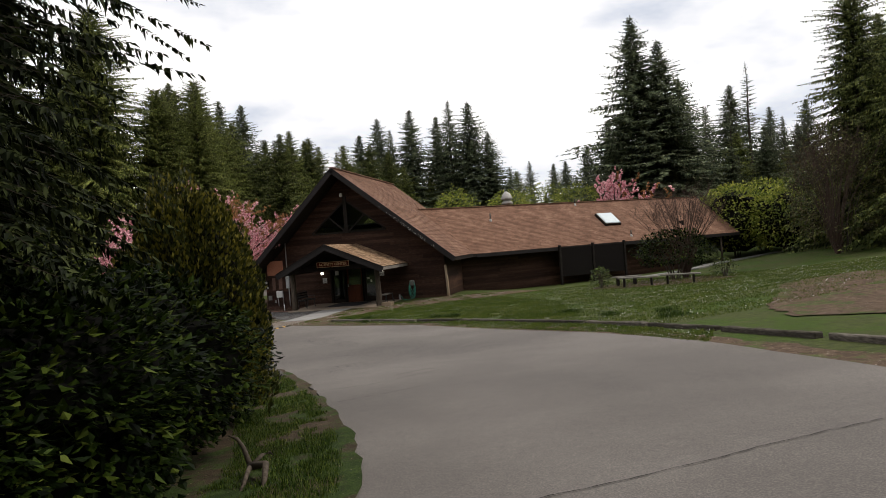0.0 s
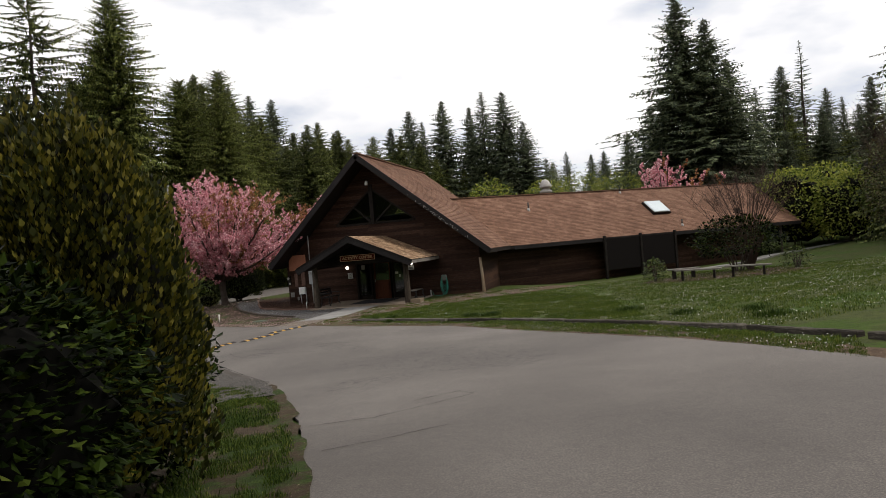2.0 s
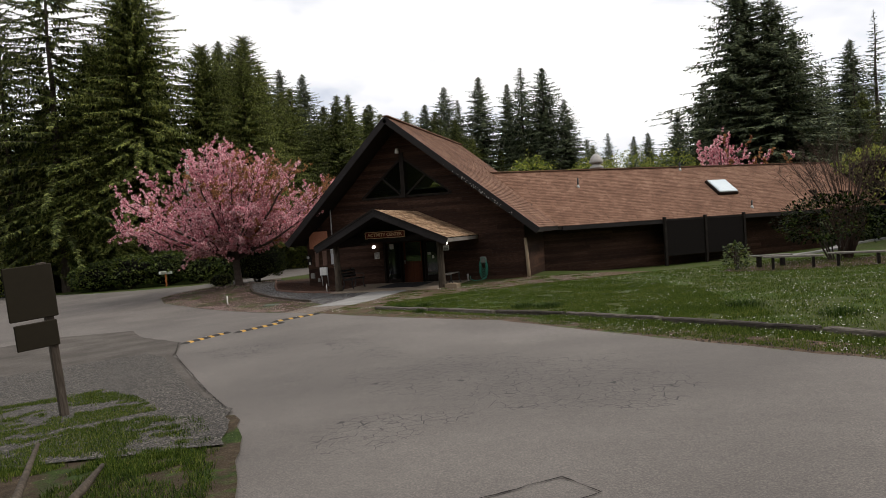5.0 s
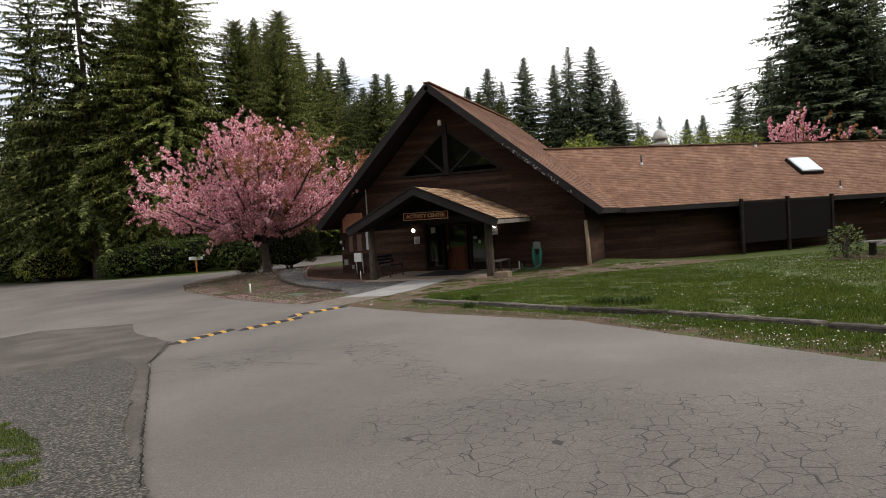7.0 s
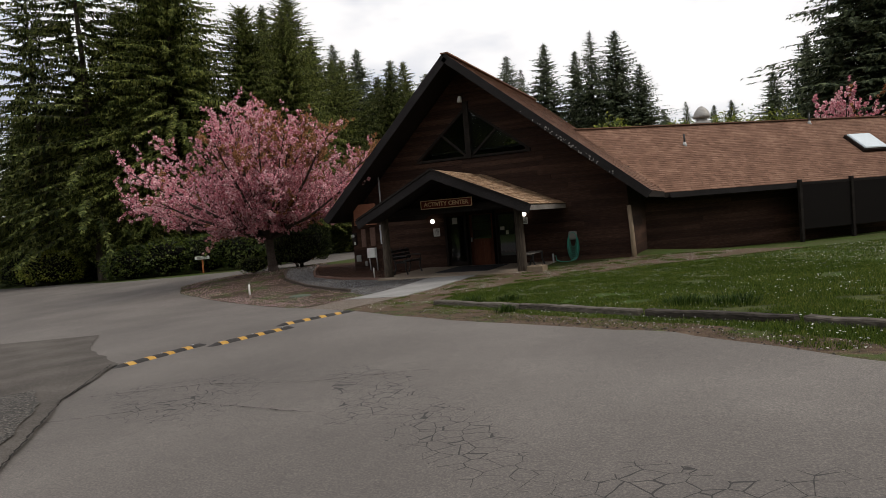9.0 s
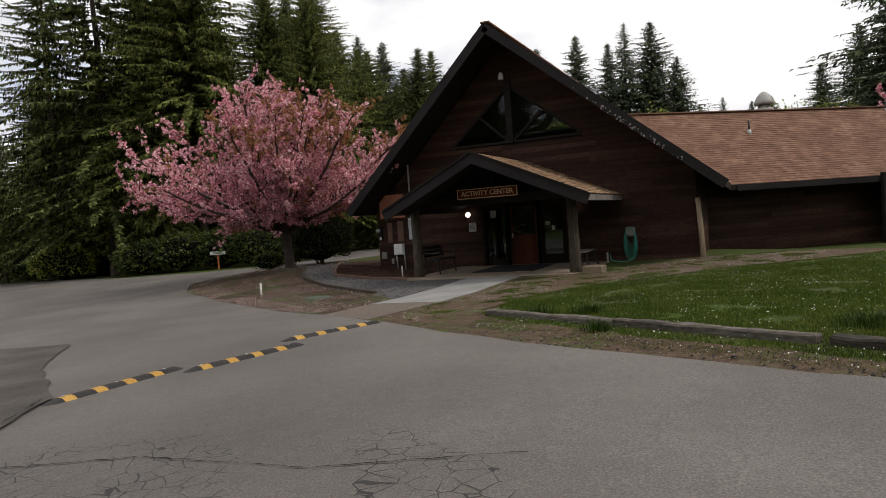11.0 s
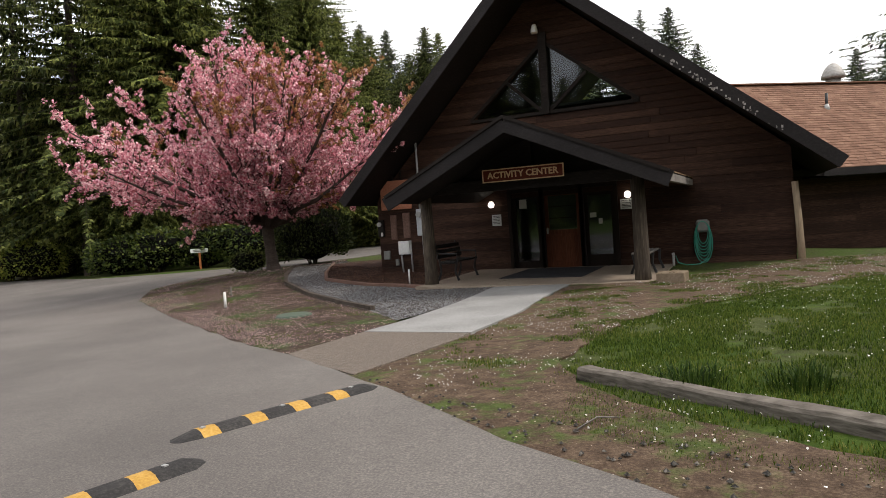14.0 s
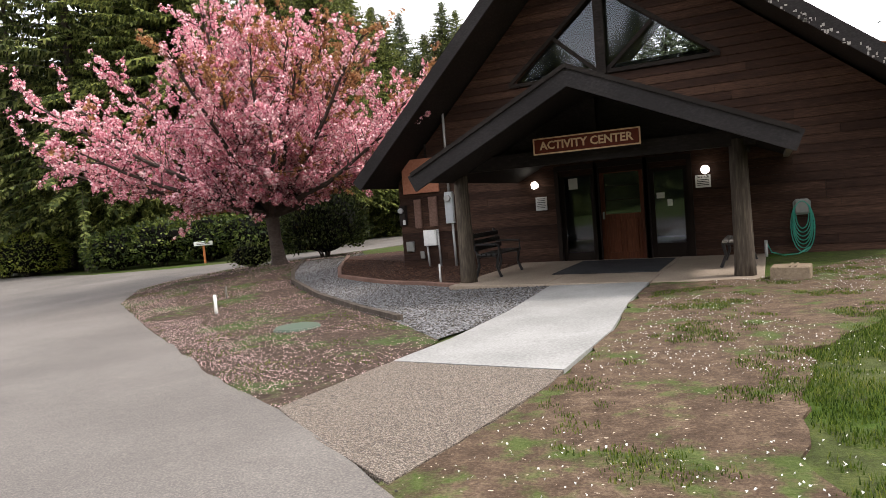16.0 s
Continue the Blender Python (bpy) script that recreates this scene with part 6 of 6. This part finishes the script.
def cherry(x, y, h, spread, limbs, twigs, seed, label, size=0.085, trunk_h=1.5, per=9):
    """A blossoming cherry: vase of limbs, each twig wrapped in small petals clusters."""
    rnd = random.Random(seed)
    z0 = land(x, y)
    o = thing("cherry_tree", label, "tree", pose(x, y, z0 - 0.05), "flowering cherries")
    v, f, pv, pf, lv, lf = [], [], [], [], [], []
    tube(v, f, [(0.05, 0, -0.1), (0, 0, 0.25), (-0.06, 0, 0.8), (-0.1, 0.0, trunk_h)], [0.3, 0.2, 0.17, 0.19], 12)
    top = Vector((-0.1, 0, trunk_h))
    for b in range(limbs):
        az = 2 * math.pi * (b + rnd.uniform(-0.3, 0.3)) / limbs
        lean = rnd.choice((0.15, 0.35, 0.55, 0.75, 0.9, 1.0, 1.0))
        reach = spread * lean * rnd.uniform(0.8, 1.06)
        rise = (h - trunk_h) * (1.0 - (0.66, 0.26, 0.44)[b % 3] * lean ** 2.2) * rnd.uniform(0.8, 1.0)
        end = top + Vector((reach * math.cos(az), reach * math.sin(az), rise))
        c1 = top + Vector((reach * 0.42 * math.cos(az), reach * 0.42 * math.sin(az), rise * 0.32))
        pts = []
        for k in range(7):
            s = k / 6
            pts.append((1 - s) ** 2 * top + 2 * s * (1 - s) * c1 + s * s * end + Vector((rnd.uniform(-1, 1), rnd.uniform(-1, 1), rnd.uniform(-1, 1))) * 0.06)
        tube(v, f, pts, [0.1 * (1 - 0.92 * k / 6) + 0.008 for k in range(7)], 6, False)
        for w in range(twigs):
            s = 0.14 + 0.86 * (w + rnd.random()) / twigs
            i0 = min(5, int(s * 6))
            p = pts[i0].lerp(pts[i0 + 1], s * 6 - i0)
            out = (pts[i0 + 1] - pts[i0]).normalized()
            ln = rnd.uniform(0.7, 1.5) * (1.25 - 0.55 * s) * spread / 5
            d = (out * 0.55 + Vector((rnd.uniform(-1, 1), rnd.uniform(-1, 1), rnd.uniform(-0.45, 0.85))) * 0.75).normalized()
            bend = Vector((0, 0, rnd.uniform(-0.15, 0.3)))
            q = [p + d * ln * t_ + bend * ln * t_ * t_ for t_ in (0, 0.5, 1.0)]
            tube(v, f, q, [0.018, 0.011, 0.004], 4, False)
            leafy_twig = rnd.random() < (0.55 if p.x > 0.3 and p.z > 0.55 * h else 0.06)
            for c in range(int(5 + ln * 9)):
                t_ = 0.08 + 0.92 * rnd.random()
                k0 = 0 if t_ < 0.5 else 1
                cc = q[k0].lerp(q[k0 + 1], t_ * 2 - k0) + Vector((rnd.gauss(0, 0.05), rnd.gauss(0, 0.05), rnd.gauss(0, 0.05)))
                for _ in range(per):
                    a = Vector((rnd.uniform(-1, 1), rnd.uniform(-1, 1), rnd.uniform(-1, 1))).normalized()
                    e = a.cross(Vector((rnd.uniform(-1, 1), rnd.uniform(-1, 1), rnd.uniform(-1, 1)))).normalized()
                    g = a.cross(e)
                    k = size * rnd.uniform(0.35, 0.7)
                    pc = cc + a * rnd.uniform(0.01, 0.09)
                    V_, F_ = (lv, lf) if leafy_twig else (pv, pf)
                    i = len(V_)
                    V_ += [tuple(pc + e * k), tuple(pc + g * k), tuple(pc - e * k), tuple(pc - g * k)]
                    F_.append((i, i + 1, i + 2, i + 3))
    part("trunk", mesh_from("trunk", v, f), M_CHERRYBARK, o, "dark trunk with spreading limbs")
    part("blossom", mesh_from("blossom", pv, pf), M_BLOSSOM, o, "dense clusters of pink blossom")
    if lf:
        part("leaves", mesh_from("leaves", lv, lf), M_BRONZE, o, "bronze young leaves")


cherry(-9.08, 0.1, 7.0, 5.35, 62, 32, 101, "flowering cherry tree full of pink blossom", 0.056, 1.45, 12)
cherry(16.8, 29.5, 8.8, 5.6, 26, 14, 102, "pink flowering cherry behind the long roof", 0.14, 2.2, 6)


# ---------------- grass, petals, pebbles ----------------
def scatter(name, polys, holes, count, seed, make, mat, label, category, lift=0.02):
    rnd = random.Random(seed)
    v, f = [], []
    for poly, share in polys:
        xs, ys = [p[0] for p in poly], [p[1] for p in poly]
        made, tries = 0, 0
        while made < count * share and tries < count * share * 6:
            tries += 1
            x, y = rnd.uniform(min(xs), max(xs)), rnd.uniform(min(ys), max(ys))
            if not inside(x, y, poly) or any(inside(x, y, q) for q in holes):
                continue
            if make(rnd, x, y, land(x, y) + lift, v, f):
                made += 1
    ob = part(name, mesh_from(name, v, f), mat, None)
    tagged(ob, label, category, "", "stuff")


def blade(rnd, x, y, z, v, f, h=0.07, need=-1.0):
    if noise.noise((x * 1.3, y * 1.3, 4)) + 0.7 * noise.noise((x * 5, y * 5, 9)) < need:
        return False
    for _ in range(3):
        a, k = rnd.uniform(0, 6.28), h * rnd.uniform(0.5, 1.4)
        w = 0.003 + k * 0.05
        dx, dy = math.cos(a), math.sin(a)
        bx, by = x + rnd.uniform(-0.04, 0.04), y + rnd.uniform(-0.04, 0.04)
        i = len(v)
        l_ = rnd.uniform(0.2, 0.9) * k
        v += [(bx - dy * w, by + dx * w, z - 0.01), (bx + dy * w, by - dx * w, z - 0.01), (bx + dx * l_, by + dy * l_, z + k)]
        f.append((i, i + 1, i + 2))
    return True


def petal(rnd, x, y, z, v, f, s=0.018):
    if noise.noise((x * 0.7, y * 0.7, 14)) < -0.15:
        return False
    k = s * rnd.uniform(0.5, 1.1)
    a = rnd.uniform(0, 6.28)
    i = len(v)
    for q in range(5):
        v.append((x + k * math.cos(a + q * 1.257), y + k * math.sin(a + q * 1.257), z + rnd.uniform(0.002, 0.016)))
    f.append((i, i + 1, i + 2, i + 3, i + 4))
    return True


def pebble(rnd, x, y, z, v, f):
    k = rnd.uniform(0.008, 0.022)
    i = len(v)
    for dx, dy, dz in ((1, 0, 0), (-1, 0, 0), (0, 1, 0), (0, -1, 0), (0, 0, 0.8)):
        v.append((x + dx * k * rnd.uniform(0.6, 1.2), y + dy * k * rnd.uniform(0.6, 1.2), z + dz * k))
    f += [(i, i + 2, i + 4), (i + 2, i + 1, i + 4), (i + 1, i + 3, i + 4), (i + 3, i, i + 4)]
    return True


LAWN_NEAR = [(3.5, -12.0), (3.4, -9.2), (4.0, -7.7), (4.9, -6.4), (6.3, -4.4), (8.7, -2.5), (11, -0.4), (16, 4), (27, -1), (25, -16), (17, -20), (14.5, -21.5), (11.3, -17.3), (9.0, -15.4), (5.7, -13.2)]
LAWN_FRONT = [(3.5, -12.0), (3.4, -9.2), (4.0, -7.7), (4.9, -6.4), (6.3, -4.4), (8.7, -2.8), (12, -9), (13, -17), (11.3, -17.3), (9.0, -15.4), (5.7, -13.2)]
LAWN_STRIP = [(3.8, -12.25), (5.7, -13.45), (7.6, -14.6), (9.3, -15.6), (11.2, -17.2), (13.2, -19.55), (15.4, -23.5), (15.0, -25.2), (13.6, -21.9), (11.55, -19.3), (8.3, -15.85), (5.4, -14.35), (3.8, -13.2)]
VERGE_GRASS = [(11.4, -31.5), (10.9, -30.2), (10.2, -28.7), (9.1, -26.7), (7.6, -24.4), (6.6, -23.3), (5.2, -23.2), (6.5, -24.8), (8.4, -27.6), (10.0, -30.5), (10.6, -33), (11.6, -34.5)]
scatter("lawn_grass", [(LAWN_NEAR, 0.4), (LAWN_FRONT, 0.42), (LAWN_STRIP, 0.18)], [], 190000, 5, lambda r, x, y, z, v, f: blade(r, x, y, z, v, f, 0.019 if x < 9 else 0.036, -0.3), M_GRASS, "short green lawn grass", "grass", 0.016)
GRASS_PATCH = [(2.6, -22.4), (3.5, -21.5), (4.8, -22.15), (6.3, -23.4), (7.4, -24.4), (7.9, -25.0), (6.2, -25.2), (4.6, -24.4)]
DIRT_ZONE = [(1.9, -11.8), (2.0, -8), (1.75, -4.2), (3.2, -3.9), (5.6, -0.3), (9.0, 0.8), (8.8, -2.5), (6.4, -4.4), (5.0, -6.4), (4.1, -7.7), (3.5, -9.1), (3.6, -12.4), (3, -12.8)]
scatter("yard_grass", [(DIRT_ZONE, 0.36), (BED, 0.22), (VERGE_GRASS, 0.42)], [ROAD], 48000, 6, lambda r, x, y, z, v, f: blade(r, x, y, z, v, f, 0.013 if y > -20 else 0.03, 0.26 if y > -20 else -0.2 if x > 6.4 else 0.1), M_GRASS, "sparse tufts of grass and moss", "grass", 0.045)
scatter("verge_grass", [(GRASS_PATCH, 1.0)], [ROAD], 14000, 26, lambda r, x, y, z, v, f: blade(r, x, y, z, v, f, 0.022, -0.08), M_GRASS, "patchy grass growing through the gravel", "grass", 0.068)
scatter("white_petals", [(DIRT_ZONE, 0.24), (LAWN_NEAR, 0.66), (LAWN_STRIP, 0.1)], [], 11000, 7, lambda r, x, y, z, v, f: petal(r, x, y, z, v, f, 0.0065 if x < 5 else 0.008 if x < 9 else 0.012), M_PETAL, "scattered white daisies and petals", "petals", 0.035)
scatter("pink_petals", [(BED, 0.7), ([(0.1, -10.9), (-0.5, -9.9), (-3.6, -7.7), (-7.0, -5.4), (-9.6, -3.2), (-10.6, -4.2), (-7.2, -6.5), (-3.7, -8.7)], 0.3)], [ROAD], 15000, 8, lambda r, x, y, z, v, f: petal(r, x, y, z, v, f, 0.0078), M_PINKPETAL, "fallen pink blossom petals", "petals", 0.035)
scatter("loose_gravel", [(STRIP, 0.6), ([(1.2, -18.0), (3.8, -20.3), (6.6, -23.0), (7.2, -23.9), (3.8, -22.0), (0.0, -19.6)], 0.25), (KERB[2:] + [(4.0, -13.2), (8.6, -15.6), (13.8, -21.3)], 0.15)], [], 15000, 9, pebble, M_ROADGRAVEL, "loose grey gravel stones", "gravel", 0.03)



def chip(rnd, x, y, z, v, f):
    """A splinter of bark lying flat or tipped."""
    k, a, w = rnd.uniform(0.02, 0.05), rnd.uniform(0, 6.28), rnd.uniform(0.006, 0.014)
    dx, dy, i = k * math.cos(a), k * math.sin(a), len(v)
    t = rnd.uniform(0.0, 0.025)
    v += [(x - dx, y - dy, z), (x + dy * w / k, y - dx * w / k, z + 0.008), (x + dx, y + dy, z + t), (x - dy * w / k, y + dx * w / k, z + 0.008)]
    f.append((i, i + 1, i + 2, i + 3))
    return True


scatter("bark_chips", [([(-1.8, -3.5), (-2.7, -3.05), (-3.85, -2.65), (-5.7, -1.7), (-6.4, -0.75), (-7.6, 1.2), (-5.1, 1.2), (-5.0, -0.1), (-1.75, -0.1)], 1.0)], [], 9000, 21, chip, M_CHIP, "loose red-brown bark chips", "mulch", 0.045)
scatter("verge_weeds", [(VERGE_GRASS, 1.0)], [ROAD], 7000, 16, lambda r, x, y, z, v, f: blade(r, x, y, z, v, f, 0.05, -0.15), M_TUSSOCK, "low green weeds along the foot of the hedge", "weeds", 0.045)


def tussock(x, y, size, seed):
    """A clump of long arching grass blades."""
    rnd = random.Random(seed)
    v, f = [], []
    for _ in range(int(260 * size / 0.5)):
        a, q = rnd.uniform(0, 6.28), size * rnd.random() ** 0.7
        bx, by = q * 0.6 * math.cos(a), q * 0.6 * math.sin(a)
        h, w, lean = rnd.uniform(0.04, 0.13), rnd.uniform(0.003, 0.006), rnd.uniform(0.02, 0.1)
        a += rnd.uniform(-0.9, 0.9)
        dx, dy = math.cos(a), math.sin(a)
        i = len(v)
        v += [(bx - dy * w, by + dx * w, -0.02), (bx + dy * w, by - dx * w, -0.02), (bx + dx * lean * 0.4 - dy * w, by + dy * lean * 0.4 + dx * w, h * 0.7), (bx + dx * lean * 0.4 + dy * w, by + dy * lean * 0.4 - dx * w, h * 0.7), (bx + dx * lean, by + dy * lean, h)]
        f += [(i, i + 1, i + 3, i + 2), (i + 2, i + 3, i + 4)]
    solo("grass_tussock", mesh_from("grass_tussock", v, f), M_TUSSOCK, "dark green clump of longer grass in the lawn", "grass", "grass clumps", m=pose(x, y, land(x, y) + 0.02))


for k, (x, y, size) in enumerate(((4.5, -12.25, 0.4), (5.15, -12.2, 0.4), (5.6, -13.75, 0.3), (12.7, -15.3, 0.7), (13.8, -17.6, 0.5), (15.2, -19.6, 0.6), (8.1, -13.5, 0.5), (8.7, -13.6, 0.6), (15.2, -18.2, 0.5))):
    tussock(x, y, size, 900 + k)
# pale dead root at the foot of the hedge
root = thing("dead_root", "pale grey dead root lying at the foot of the hedge", "root", pose(10.45, -31.0, land(10.45, -31.0) + 0.03))
for k, (e, m_, w) in enumerate((((0.28, -0.42, -0.02), (0.2, -0.12, 0.16), 0.045), ((0.12, -0.5, -0.02), (0.08, -0.2, 0.12), 0.03), ((-0.3, 0.2, 0.3), (-0.12, 0.12, 0.22), 0.03), ((0.05, 0.3, 0.1), (0.05, 0.12, 0.16), 0.025))):
    part("root_arm", tube_mesh("root_arm", [(0, 0, 0.1), m_, ((m_[0] + e[0]) / 2 + 0.02, (m_[1] + e[1]) / 2, (m_[2] + e[2]) / 2 + 0.02), e], [w * 0.8, w * 0.65, w * 0.5, w * 0.2], 7), M_LOG, root)
# thin twig on the bare soil
solo("fallen_twig", tube_mesh("fallen_twig", [(4.0, -13.37, land(4.0, -13.37) + 0.03), (4.07, -13.2, land(4.07, -13.2) + 0.05), (4.19, -13.12, land(4.19, -13.12) + 0.03)], [0.006, 0.005, 0.003], 5), M_BENCHWOOD, "thin pale twig lying on the bare soil", "twig", "fallen branches")
# fallen branches by the hedge
for k, (a, b) in enumerate((((7.6, -26.6, 0.1), (6.6, -25.2, 0.35)), ((7.8, -26.3, 0.08), (7.0, -25.0, 0.12)), ((8.0, -26.9, 0.12), (6.9, -26.0, 0.5)))):
    za, zb = land(a[0], a[1]), land(b[0], b[1])
    solo("fallen_branch", tube_mesh("fallen_branch", [(a[0], a[1], za + a[2]), ((a[0] + b[0]) / 2 + 0.1, (a[1] + b[1]) / 2, (za + zb) / 2 + 0.18), (b[0], b[1], zb + b[2])], [0.035, 0.03, 0.015], 7), M_LOG, "grey dead branch lying under the hedge", "branch", "fallen branches")

# shingles of the porch, one by one
porch_shingles((PR + 0.02, PRZ), (PX, PZ), False)
porch_shingles((PL - 0.02, PLZ), (PX, PZ), True)
